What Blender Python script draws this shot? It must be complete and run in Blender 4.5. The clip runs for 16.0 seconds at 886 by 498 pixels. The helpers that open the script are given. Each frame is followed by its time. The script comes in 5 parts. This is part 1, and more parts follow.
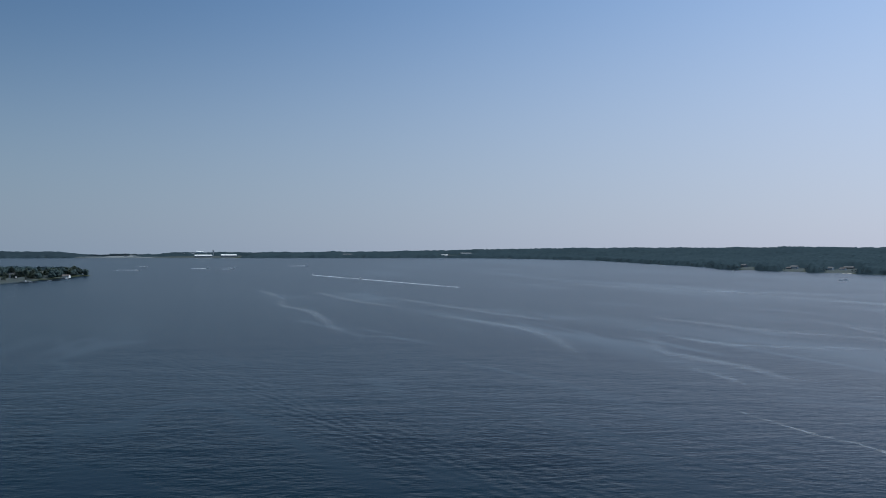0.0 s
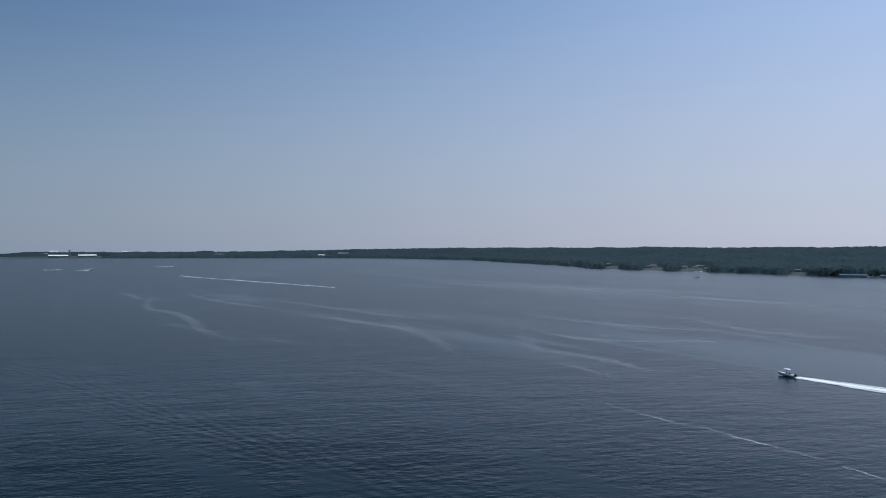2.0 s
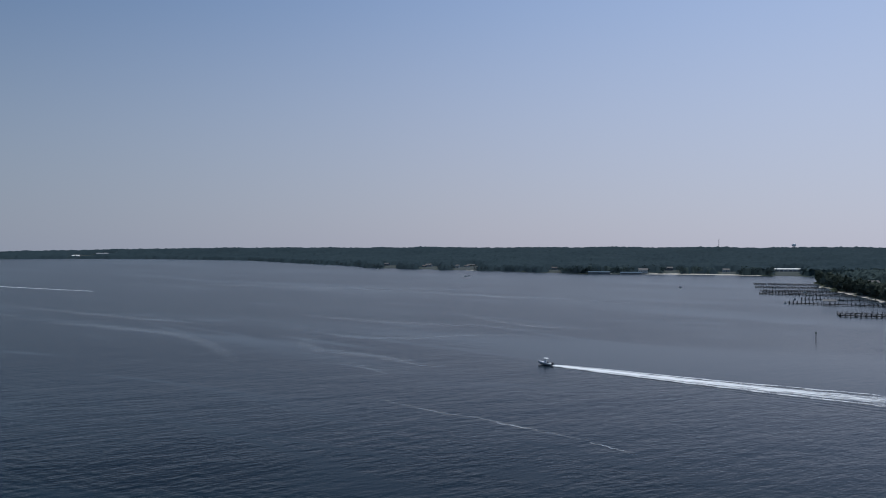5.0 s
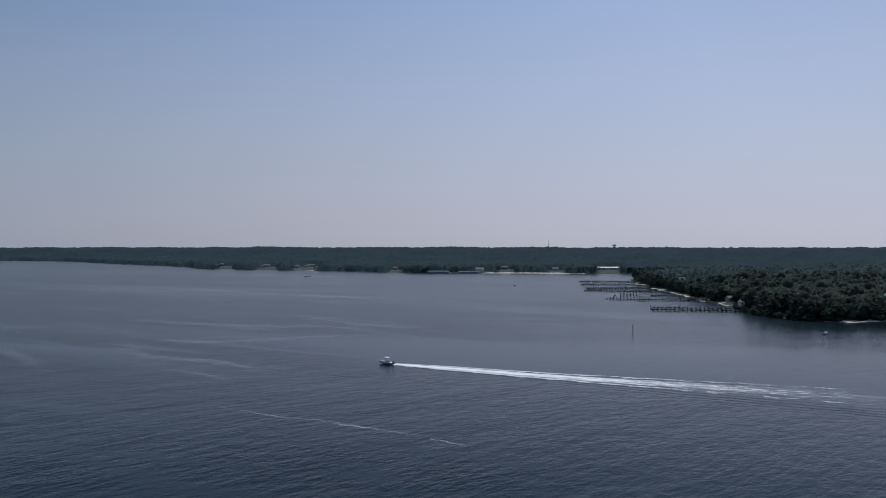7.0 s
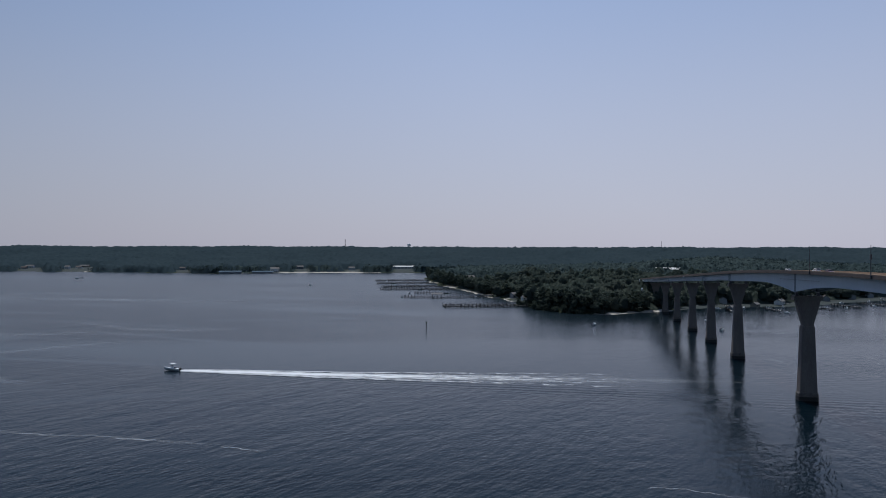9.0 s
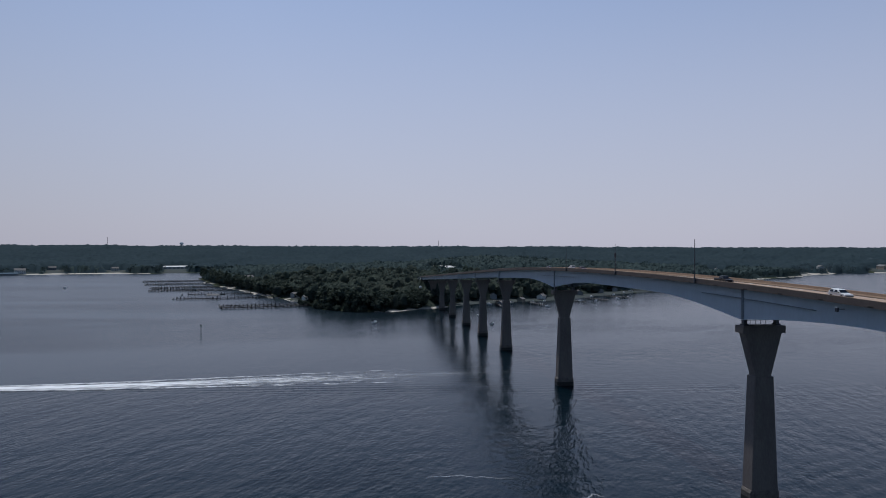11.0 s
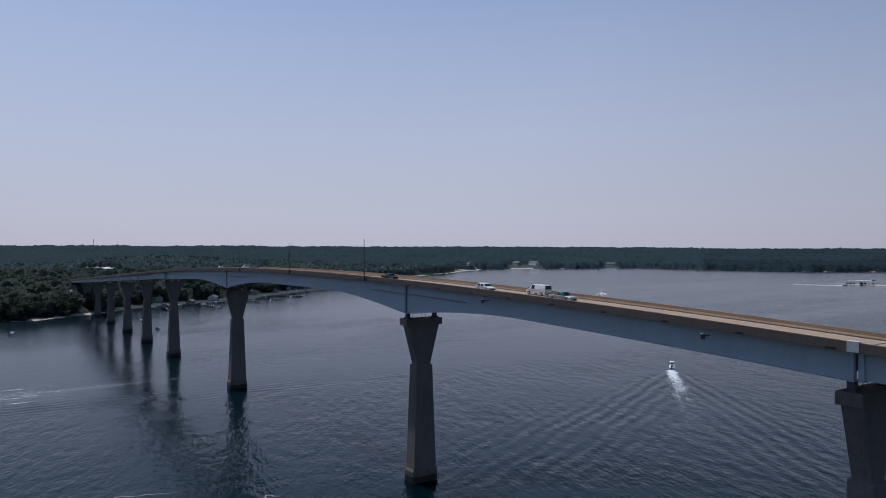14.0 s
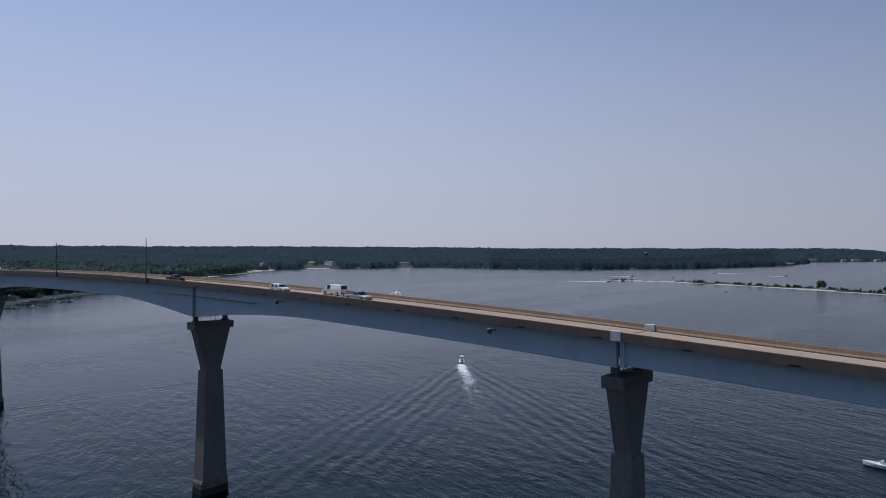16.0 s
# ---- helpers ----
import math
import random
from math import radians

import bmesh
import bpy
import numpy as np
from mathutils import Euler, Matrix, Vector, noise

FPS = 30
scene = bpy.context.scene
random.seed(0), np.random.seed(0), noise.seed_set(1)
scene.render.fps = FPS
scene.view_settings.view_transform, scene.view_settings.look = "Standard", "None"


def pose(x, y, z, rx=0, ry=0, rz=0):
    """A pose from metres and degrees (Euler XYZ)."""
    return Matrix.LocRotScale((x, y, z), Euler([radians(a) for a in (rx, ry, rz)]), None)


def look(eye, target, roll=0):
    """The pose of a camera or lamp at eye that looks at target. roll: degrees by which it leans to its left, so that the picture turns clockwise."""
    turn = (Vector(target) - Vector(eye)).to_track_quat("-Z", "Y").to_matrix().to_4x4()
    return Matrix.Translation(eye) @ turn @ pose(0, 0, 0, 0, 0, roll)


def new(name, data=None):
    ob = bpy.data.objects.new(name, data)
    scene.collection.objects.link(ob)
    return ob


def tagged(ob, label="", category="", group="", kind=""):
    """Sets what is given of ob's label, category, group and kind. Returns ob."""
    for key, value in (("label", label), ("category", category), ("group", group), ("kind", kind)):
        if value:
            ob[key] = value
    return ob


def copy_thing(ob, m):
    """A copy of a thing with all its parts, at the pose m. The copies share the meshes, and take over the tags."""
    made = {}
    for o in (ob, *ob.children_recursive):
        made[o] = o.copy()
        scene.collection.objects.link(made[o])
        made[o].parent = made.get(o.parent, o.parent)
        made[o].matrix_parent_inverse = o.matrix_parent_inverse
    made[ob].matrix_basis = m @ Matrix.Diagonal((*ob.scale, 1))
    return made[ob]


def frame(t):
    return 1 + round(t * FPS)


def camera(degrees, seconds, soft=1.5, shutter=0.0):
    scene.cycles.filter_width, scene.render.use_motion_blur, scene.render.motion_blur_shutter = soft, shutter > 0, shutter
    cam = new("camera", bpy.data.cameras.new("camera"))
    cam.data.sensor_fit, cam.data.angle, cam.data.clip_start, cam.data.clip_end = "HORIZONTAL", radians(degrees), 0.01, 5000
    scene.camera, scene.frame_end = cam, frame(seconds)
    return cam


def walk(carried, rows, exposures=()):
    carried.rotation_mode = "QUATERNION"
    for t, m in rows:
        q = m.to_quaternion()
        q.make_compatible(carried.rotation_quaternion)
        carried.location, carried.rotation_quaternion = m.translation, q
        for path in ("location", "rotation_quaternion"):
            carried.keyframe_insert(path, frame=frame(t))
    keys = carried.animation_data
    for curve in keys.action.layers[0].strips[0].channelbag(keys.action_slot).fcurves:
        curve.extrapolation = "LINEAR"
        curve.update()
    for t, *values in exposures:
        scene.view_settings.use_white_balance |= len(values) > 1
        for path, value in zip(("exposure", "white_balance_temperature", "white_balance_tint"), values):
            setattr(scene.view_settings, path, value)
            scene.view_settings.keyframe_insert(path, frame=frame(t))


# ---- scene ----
EYE_HEIGHT = 55.0
cam = camera(63.5, 16.0, soft=1.0)
PATH = [  # seconds, heading to the right, pitch, roll
    (0, 0.0, 0.02, 0.04), (0.5, 2.03, 0.01, 0.05), (1, 4.33, 0.02, 0.05), (1.5, 7.02, 0.02, 0.06),
    (2, 9.76, 0.02, 0.07), (2.5, 12.52, 0.02, 0.07), (3, 15.45, 0.02, 0.07), (3.5, 18.37, 0.03, 0.06),
    (4, 21.33, 0.03, 0.06), (6.5, 36.57, 0.04, 0.07), (7, 39.94, 0.04, 0.07), (7.5, 43.73, 0.04, 0.08),
    (8, 47.83, 0.03, 0.09), (8.5, 51.95, 0.03, 0.11), (9, 56.12, 0.01, 0.12), (11.5, 77.81, -0.04, 0.14),
    (12, 82.13, -0.05, 0.13), (12.5, 86.49, -0.05, 0.12), (13, 90.75, -0.05, 0.11), (13.5, 95.04, -0.05, 0.09),
    (14, 99.12, -0.04, 0.08), (14.5, 103.13, -0.04, 0.08), (15, 107.15, -0.04, 0.08), (15.5, 111.23, -0.04, 0.08),
    (16, 115.36, -0.03, 0.08),
]
walk(cam, [(t, pose(0, 0, EYE_HEIGHT, 90 + pitch, 0, -yaw) @ pose(0, 0, 0, 0, 0, roll)) for t, yaw, pitch, roll in PATH],
     [(0.0, 0.68, 5500, 2), (3.5, 0.40, 5650, 6), (7.0, 0.25, 5750, 7), (9.0, 0.2, 5800, 8), (13.0, 0.22, 5750, 9), (16.0, 0.27, 5600, 8)])

# ---- world and sun ----
SUN_AZIMUTH, SUN_HEIGHT = 56.0, 60.0  # degrees to the right of +y, above the horizon
world = bpy.data.worlds.new("hazy_sky")
scene.world = world
world.use_nodes = True
wn, wl = world.node_tree.nodes, world.node_tree.links
sky = wn.new("ShaderNodeTexSky")
sky.sky_type = "NISHITA"
sky.sun_disc = False
sky.sun_elevation, sky.sun_rotation = radians(SUN_HEIGHT), radians(SUN_AZIMUTH)
sky.air_density, sky.dust_density, sky.ozone_density, sky.altitude = 1.0, 0.7, 2.0, 60
# summer haze: the lowest part of the sky fades to a pale lavender grey
way = wn.new("ShaderNodeTexCoord")
up = wn.new("ShaderNodeSeparateXYZ")
wl.new(way.outputs["Generated"], up.inputs["Vector"])
murk = wn.new("ShaderNodeMapRange")
murk.interpolation_type = "SMOOTHSTEP"
murk.inputs["From Min"].default_value, murk.inputs["From Max"].default_value = -0.04, 1.0
murk.inputs["To Min"].default_value, murk.inputs["To Max"].default_value = 0.9, 0.0
sunward = wn.new("ShaderNodeVectorMath")
sunward.operation = "DOT_PRODUCT"
sunward.inputs[1].default_value = (math.sin(radians(85)), math.cos(radians(85)), 0.5)
wl.new(way.outputs["Generated"], sunward.inputs[0])
depth_ = wn.new("ShaderNodeMapRange")
depth_.inputs["From Min"].default_value, depth_.inputs["From Max"].default_value = -1, 1
depth_.inputs["To Min"].default_value, depth_.inputs["To Max"].default_value = 0.17, 0.60
wl.new(sunward.outputs["Value"], depth_.inputs["Value"])
share = wn.new("ShaderNodeMath")
share.operation = "DIVIDE"
wl.new(up.outputs["Z"], share.inputs[0])
wl.new(depth_.outputs["Result"], share.inputs[1])
wl.new(share.outputs[0], murk.inputs["Value"])
haze = wn.new("ShaderNodeMix")
haze.data_type = "RGBA"
# the murk is bluer away from the sun, warmer below it
murk_colour = wn.new("ShaderNodeMix")
murk_colour.data_type = "RGBA"
murk_colour.inputs["A"].default_value, murk_colour.inputs["B"].default_value = (4.75, 5.20, 6.15, 1), (5.48, 5.10, 5.72, 1)
lean = wn.new("ShaderNodeMapRange")
lean.inputs["From Min"].default_value, lean.inputs["From Max"].default_value = -0.4, 0.6
wl.new(sunward.outputs["Value"], lean.inputs["Value"])
wl.new(lean.outputs["Result"], murk_colour.inputs["Factor"])
wl.new(murk_colour.outputs["Result"], haze.inputs["B"])
wl.new(murk.outputs["Result"], haze.inputs["Factor"])
wl.new(sky.outputs["Color"], haze.inputs["A"])
wl.new(haze.outputs["Result"], wn["Background"].inputs["Color"])
# the hazy air glows more on the sun's side than away from it
glow = wn.new("ShaderNodeMapRange")
glow.inputs["From Min"].default_value, glow.inputs["From Max"].default_value = -1, 1
glow.inputs["To Min"].default_value, glow.inputs["To Max"].default_value = -1.5, 0.0
wl.new(sunward.outputs["Value"], glow.inputs["Value"])
power = wn.new("ShaderNodeMath")
power.operation = "POWER"
power.inputs[0].default_value = 2.0
# the unseen sky opposite the sun is brightened as well, to fill shaded faces
counter = wn.new("ShaderNodeMapRange")
counter.clamp = False
counter.inputs["From Min"].default_value, counter.inputs["From Max"].default_value = -1, 0
counter.inputs["To Min"].default_value, counter.inputs["To Max"].default_value = 0.12, -2.1
wl.new(sunward.outputs["Value"], counter.inputs["Value"])
either = wn.new("ShaderNodeMath")
either.operation = "MAXIMUM"
wl.new(glow.outputs["Result"], either.inputs[0])
wl.new(counter.outputs["Result"], either.inputs[1])
wl.new(either.outputs[0], power.inputs[1])
strength = wn.new("ShaderNodeMath")
strength.operation = "MULTIPLY"
strength.inputs[1].default_value = 0.078
wl.new(power.outputs[0], strength.inputs[0])
wl.new(strength.outputs[0], wn["Background"].inputs["Strength"])
sun_data = bpy.data.lights.new("sun", "SUN")
sun_data.energy, sun_data.angle, sun_data.color = 2.8, radians(0.6), (1.0, 0.94, 0.86)
sun = new("sun", sun_data)
a, e = radians(SUN_AZIMUTH), radians(SUN_HEIGHT)
sun.matrix_world = look((0, 0, 0), (-math.sin(a) * math.cos(e), -math.cos(a) * math.cos(e), -math.sin(e)))


# ---- materials ----
def material(name, base, rough=0.6, metal=0.0, second=None, scale=1.0, grain=8.0, bump=0.0, bump_scale=None, island=0.0,
             per_object=0.0, stretch=(1, 1, 1), spread=(0.35, 0.65), spec=0.35, leafy=0.0):
    """A two-scale procedural surface: base and second colour mixed by large stains and fine grain."""
    m = bpy.data.materials.new(name)
    m.use_nodes = True
    n, l = m.node_tree.nodes, m.node_tree.links
    p = n["Principled BSDF"]
    p.inputs["Roughness"].default_value, p.inputs["Metallic"].default_value = rough, metal
    p.inputs["Specular IOR Level"].default_value = spec
    second = second or tuple(c * 0.8 for c in base)
    co = n.new("ShaderNodeTexCoord")
    mp = n.new("ShaderNodeMapping")
    mp.inputs["Scale"].default_value = stretch
    l.new(co.outputs["Object"], mp.inputs["Vector"])
    big, fine = n.new("ShaderNodeTexNoise"), n.new("ShaderNodeTexNoise")
    big.inputs["Scale"].default_value, big.inputs["Detail"].default_value = scale, 5
    fine.inputs["Scale"].default_value, fine.inputs["Detail"].default_value = scale * grain, 4
    for t in (big, fine):
        l.new(mp.outputs["Vector"], t.inputs["Vector"])
    add = n.new("ShaderNodeMath")
    add.operation = "MULTIPLY_ADD"
    add.inputs[1].default_value = 0.5
    l.new(fine.outputs["Fac"], add.inputs[0])
    half = n.new("ShaderNodeMath")
    half.operation = "MULTIPLY"
    half.inputs[1].default_value = 0.5
    l.new(big.outputs["Fac"], half.inputs[0])
    l.new(half.outputs[0], add.inputs[2])
    ramp = n.new("ShaderNodeMapRange")
    ramp.inputs["From Min"].default_value, ramp.inputs["From Max"].default_value = spread
    l.new(add.outputs[0], ramp.inputs["Value"])
    mix = n.new("ShaderNodeMix")
    mix.data_type = "RGBA"
    mix.inputs["A"].default_value, mix.inputs["B"].default_value = (*base, 1), (*second, 1)
    l.new(ramp.outputs["Result"], mix.inputs["Factor"])
    out = mix.outputs["Result"]
    for amount, node, socket in ((island, "ShaderNodeNewGeometry", "Random Per Island"), (per_object, "ShaderNodeObjectInfo", "Random")):
        if amount:
            g = n.new(node)
            v = n.new("ShaderNodeMapRange")
            v.inputs["To Min"].default_value, v.inputs["To Max"].default_value = 1 - amount, 1 + amount
            l.new(g.outputs[socket], v.inputs["Value"])
            h = n.new("ShaderNodeHueSaturation")
            l.new(v.outputs["Result"], h.inputs["Value"])
            hue = n.new("ShaderNodeMapRange")
            hue.inputs["To Min"].default_value, hue.inputs["To Max"].default_value = 0.5 + amount * 0.06, 0.5 - amount * 0.06
            l.new(g.outputs[socket], hue.inputs["Value"])
            l.new(hue.outputs["Result"], h.inputs["Hue"])
            l.new(out, h.inputs["Color"])
            out = h.outputs["Color"]
    l.new(out, p.inputs["Base Color"])
    if bump:
        b = n.new("ShaderNodeBump")
        b.inputs["Strength"].default_value, b.inputs["Distance"].default_value = 1.0, bump
        t = fine
        if bump_scale:
            t = n.new("ShaderNodeTexNoise")
            t.inputs["Scale"].default_value, t.inputs["Detail"].default_value = bump_scale, 4
            l.new(mp.outputs["Vector"], t.inputs["Vector"])
        l.new(t.outputs["Fac"], b.inputs["Height"])
        l.new(b.outputs["Normal"], p.inputs["Normal"])
    if leafy:
        # leaves let part of the sun through
        thin, both = n.new("ShaderNodeBsdfTranslucent"), n.new("ShaderNodeMixShader")
        both.inputs[0].default_value = leafy
        l.new(out, thin.inputs["Color"])
        l.new(p.outputs[0], both.inputs[1])
        l.new(thin.outputs[0], both.inputs[2])
        l.new(both.outputs[0], n["Material Output"].inputs["Surface"])
    return m


def water_material():
    m = bpy.data.materials.new("river_water")
    m.use_nodes = True
    n, l = m.node_tree.nodes, m.node_tree.links
    p = n["Principled BSDF"]
    p.inputs["IOR"].default_value = 1.333
    p.inputs["Specular IOR Level"].default_value = 0.205
    p.inputs["Specular Tint"].default_value = (0.82, 0.92, 1.0, 1)
    co = n.new("ShaderNodeNewGeometry")

    def noise_of(scale, turn, stretch, detail, rough=0.5, distort=0.0, way="POINT"):
        mp = n.new("ShaderNodeMapping")
        mp.vector_type = way
        mp.inputs["Rotation"].default_value = (0, 0, radians(turn))
        mp.inputs["Scale"].default_value = stretch if way == "POINT" else tuple(1 / s for s in stretch)
        l.new(co.outputs["Position"], mp.inputs["Vector"])
        t = n.new("ShaderNodeTexNoise")
        t.inputs["Scale"].default_value, t.inputs["Detail"].default_value = scale, detail
        t.inputs["Roughness"].default_value, t.inputs["Distortion"].default_value = rough, distort
        l.new(mp.outputs["Vector"], t.inputs["Vector"])
        return t.outputs["Fac"]

    def math2(op, x, y):
        t = n.new("ShaderNodeMath")
        t.operation = op
        for k, v in enumerate((x, y)):
            if isinstance(v, (int, float)):
                t.inputs[k].default_value = v
            else:
                l.new(v, t.inputs[k])
        return t.outputs[0]

    wave = noise_of(0.30, -20, (0.45, 1.0, 1.0), 3)        # wind waves of about three metres
    small = noise_of(0.95, 8, (0.5, 1.0, 1.0), 3)
    swell = noise_of(0.055, -35, (0.35, 1.0, 1.0), 2)
    slick = noise_of(0.0048, 24, (1.0, 0.2, 1.0), 5, 0.6, 1.2, "TEXTURE")   # drifting slicks, hundreds of metres long
    vein = noise_of(0.0075, 30, (1.0, 0.22, 1.0), 3, 0.5, 1.6, "TEXTURE")   # thin winding threads between them
    gust = noise_of(0.0016, -30, (1.0, 0.5, 1.0), 4, 0.55, 0.5)
    calm = n.new("ShaderNodeMapRange")
    calm.interpolation_type = "SMOOTHSTEP"
    calm.inputs["From Min"].default_value, calm.inputs["From Max"].default_value = 0.47, 0.66
    calm.inputs["To Min"].default_value, calm.inputs["To Max"].default_value = 1.0, 0.22
    thread = n.new("ShaderNodeMapRange")
    thread.interpolation_type = "SMOOTHSTEP"
    thread.inputs["From Min"].default_value, thread.inputs["From Max"].default_value = 0.0, 0.03
    thread.inputs["To Min"].default_value, thread.inputs["To Max"].default_value = 0.13, 0.0
    l.new(math2("ABSOLUTE", math2("SUBTRACT", vein, 0.5), 0), thread.inputs["Value"])
    l.new(math2("ADD", slick, thread.outputs["Result"]), calm.inputs["Value"])
    # the sky sheen of the slicks is mixed into the colour, out on the open river
    slick_sheen = n.new("ShaderNodeMapRange")
    slick_sheen.inputs["From Min"].default_value, slick_sheen.inputs["From Max"].default_value = 1.0, 0.22
    slick_sheen.inputs["To Min"].default_value, slick_sheen.inputs["To Max"].default_value = 0.0, 0.32
    l.new(calm.outputs["Result"], slick_sheen.inputs["Value"])
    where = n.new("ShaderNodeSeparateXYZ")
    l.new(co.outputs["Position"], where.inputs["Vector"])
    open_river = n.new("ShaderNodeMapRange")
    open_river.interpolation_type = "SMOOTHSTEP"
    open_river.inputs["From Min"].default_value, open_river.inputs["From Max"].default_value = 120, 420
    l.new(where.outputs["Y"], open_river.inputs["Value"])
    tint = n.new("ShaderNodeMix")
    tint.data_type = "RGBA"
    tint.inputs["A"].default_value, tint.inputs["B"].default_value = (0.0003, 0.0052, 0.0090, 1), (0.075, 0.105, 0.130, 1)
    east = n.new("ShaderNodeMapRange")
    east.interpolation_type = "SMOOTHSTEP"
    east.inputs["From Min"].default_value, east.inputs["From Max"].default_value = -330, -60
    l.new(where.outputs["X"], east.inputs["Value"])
    l.new(math2("MULTIPLY", math2("MULTIPLY", slick_sheen.outputs["Result"], open_river.outputs["Result"]), east.outputs["Result"]), tint.inputs["Factor"])
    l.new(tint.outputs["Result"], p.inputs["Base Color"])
    breeze = n.new("ShaderNodeMapRange")
    breeze.inputs["From Min"].default_value, breeze.inputs["From Max"].default_value = 0.3, 0.7
    breeze.inputs["To Min"].default_value, breeze.inputs["To Max"].default_value = 0.75, 1.2
    l.new(gust, breeze.inputs["Value"])

    def wake(cx, cy, heading, spread, length, wide, step, amount):
        """Two arms of ripples that fan out behind a boat at (cx, cy), which makes for that heading."""
        mp = n.new("ShaderNodeMapping")
        mp.vector_type = "TEXTURE"
        mp.inputs["Location"].default_value = (cx, cy, 0)
        mp.inputs["Rotation"].default_value = (0, 0, radians(-90 - heading))
        l.new(co.outputs["Position"], mp.inputs["Vector"])
        sep = n.new("ShaderNodeSeparateXYZ")
        l.new(mp.outputs["Vector"], sep.inputs["Vector"])
        behind = sep.outputs["X"]
        aside = math2("ABSOLUTE", sep.outputs["Y"], 0)
        off = math2("SUBTRACT", aside, math2("MULTIPLY", behind, spread))
        warp = math2("ADD", off, math2("MULTIPLY", noise_of(0.05, 0, (1, 1, 1), 2), 5.0))
        crest = math2("SINE", math2("MULTIPLY", math2("ADD", warp, math2("MULTIPLY", behind, 0.10)), 6.283 / step), 0)
        spreadout = math2("ADD", math2("MULTIPLY", behind, wide), 1.5)
        ratio = math2("DIVIDE", math2("ADD", off, math2("MULTIPLY", spreadout, 0.8)), spreadout)
        hump = math2("EXPONENT", math2("MULTIPLY", math2("MULTIPLY", ratio, ratio), -1.0), 0)
        fade = n.new("ShaderNodeMapRange")
        fade.inputs["From Min"].default_value, fade.inputs["From Max"].default_value = 0, length
        fade.inputs["To Min"].default_value, fade.inputs["To Max"].default_value = 1, 0
        l.new(behind, fade.inputs["Value"])
        start = math2("GREATER_THAN", behind, 0.0)
        return math2("MULTIPLY", math2("MULTIPLY", math2("MULTIPLY", crest, hump), math2("MULTIPLY", fade.outputs["Result"], start)), amount)

    wakes = math2("ADD", wake(308, -156, 115, 0.36, 210, 0.16, 5.5, 0.32), wake(200, 281, -24, 0.12, 380, 0.05, 4.5, 0.22))
    wakes = math2("ADD", wakes, wake(-330, 620, -37, 0.0, 760, 0.05, 4.2, 0.42))
    height = math2("ADD", wakes, math2("ADD", math2("ADD", math2("MULTIPLY", wave, 0.60), math2("MULTIPLY", small, 0.23)), math2("MULTIPLY", swell, 0.9)))
    b = n.new("ShaderNodeBump")
    b.inputs["Distance"].default_value = 1.0
    # the wide river lies calmer than the water about the bridge
    sheltered = n.new("ShaderNodeMapRange")
    sheltered.interpolation_type = "SMOOTHSTEP"
    sheltered.inputs["From Min"].default_value, sheltered.inputs["From Max"].default_value = 60, 420
    sheltered.inputs["To Min"].default_value, sheltered.inputs["To Max"].default_value = 0.64, 0.40
    l.new(where.outputs["Y"], sheltered.inputs["Value"])
    # fine ripples too small to see one by one roughen the open river
    ruffled = n.new("ShaderNodeMapRange")
    ruffled.interpolation_type = "SMOOTHSTEP"
    ruffled.inputs["From Min"].default_value, ruffled.inputs["From Max"].default_value = 150, 420
    ruffled.inputs["To Min"].default_value, ruffled.inputs["To Max"].default_value = 0.165, 0.25
    l.new(where.outputs["Y"], ruffled.inputs["Value"])
    l.new(ruffled.outputs["Result"], p.inputs["Roughness"])
    l.new(math2("MULTIPLY", math2("MULTIPLY", calm.outputs["Result"], breeze.outputs["Result"]), sheltered.outputs["Result"]), b.inputs["Strength"])
    l.new(height, b.inputs["Height"])
    l.new(b.outputs["Normal"], p.inputs["Normal"])
    return m


M_WATER = water_material()
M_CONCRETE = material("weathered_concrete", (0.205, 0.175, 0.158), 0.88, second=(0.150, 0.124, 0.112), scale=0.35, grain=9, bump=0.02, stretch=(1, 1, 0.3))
M_PARAPET = material("tan_parapet_concrete", (0.34, 0.235, 0.158), 0.85, second=(0.25, 0.17, 0.115), scale=0.35, grain=8, bump=0.01, stretch=(1, 1, 0.4))
# darker copy of the parapet concrete, with the outer faces' shade in its colour
M_SHADEDFACE = material("shaded_parapet_concrete", (0.165, 0.127, 0.108), 0.9, second=(0.120, 0.092, 0.078), scale=0.3, grain=9, bump=0.01, stretch=(1, 1, 0.25))
M_DECK = material("worn_road_concrete", (0.37, 0.265, 0.195), 0.9, second=(0.29, 0.205, 0.15), scale=0.12, grain=14, bump=0.01)
M_STEEL = material("blue_painted_steel", (0.47, 0.52, 0.575), 0.55, second=(0.42, 0.465, 0.515), scale=0.16, grain=9, bump=0.006, stretch=(1, 1, 0.3))
# darker steel for stiffeners over the two main piers
M_DARKBLUE = material("darker_blue_steel", (0.235, 0.255, 0.29), 0.65, second=(0.19, 0.20, 0.22), scale=0.5, grain=8, bump=0.006)
M_DARKSTEEL = material("dark_galvanised_steel", (0.10, 0.10, 0.11), 0.5, metal=0.6, scale=2)
M_FOOT = material("tide_stained_concrete", (0.20, 0.175, 0.155), 0.85, second=(0.09, 0.075, 0.066), scale=0.5, grain=8, bump=0.03)
M_WET = material("dark_wet_footing", (0.035, 0.03, 0.028), 0.6, scale=0.8, bump=0.03)
M_LAND = material("woodland_floor", (0.026, 0.036, 0.022), 0.95, second=(0.048, 0.052, 0.032), scale=0.02, grain=20, bump=0.1, spec=0.02)
M_SAND = material("pale_sand", (0.44, 0.405, 0.35), 0.95, second=(0.33, 0.30, 0.255), scale=0.1, grain=12, bump=0.03)
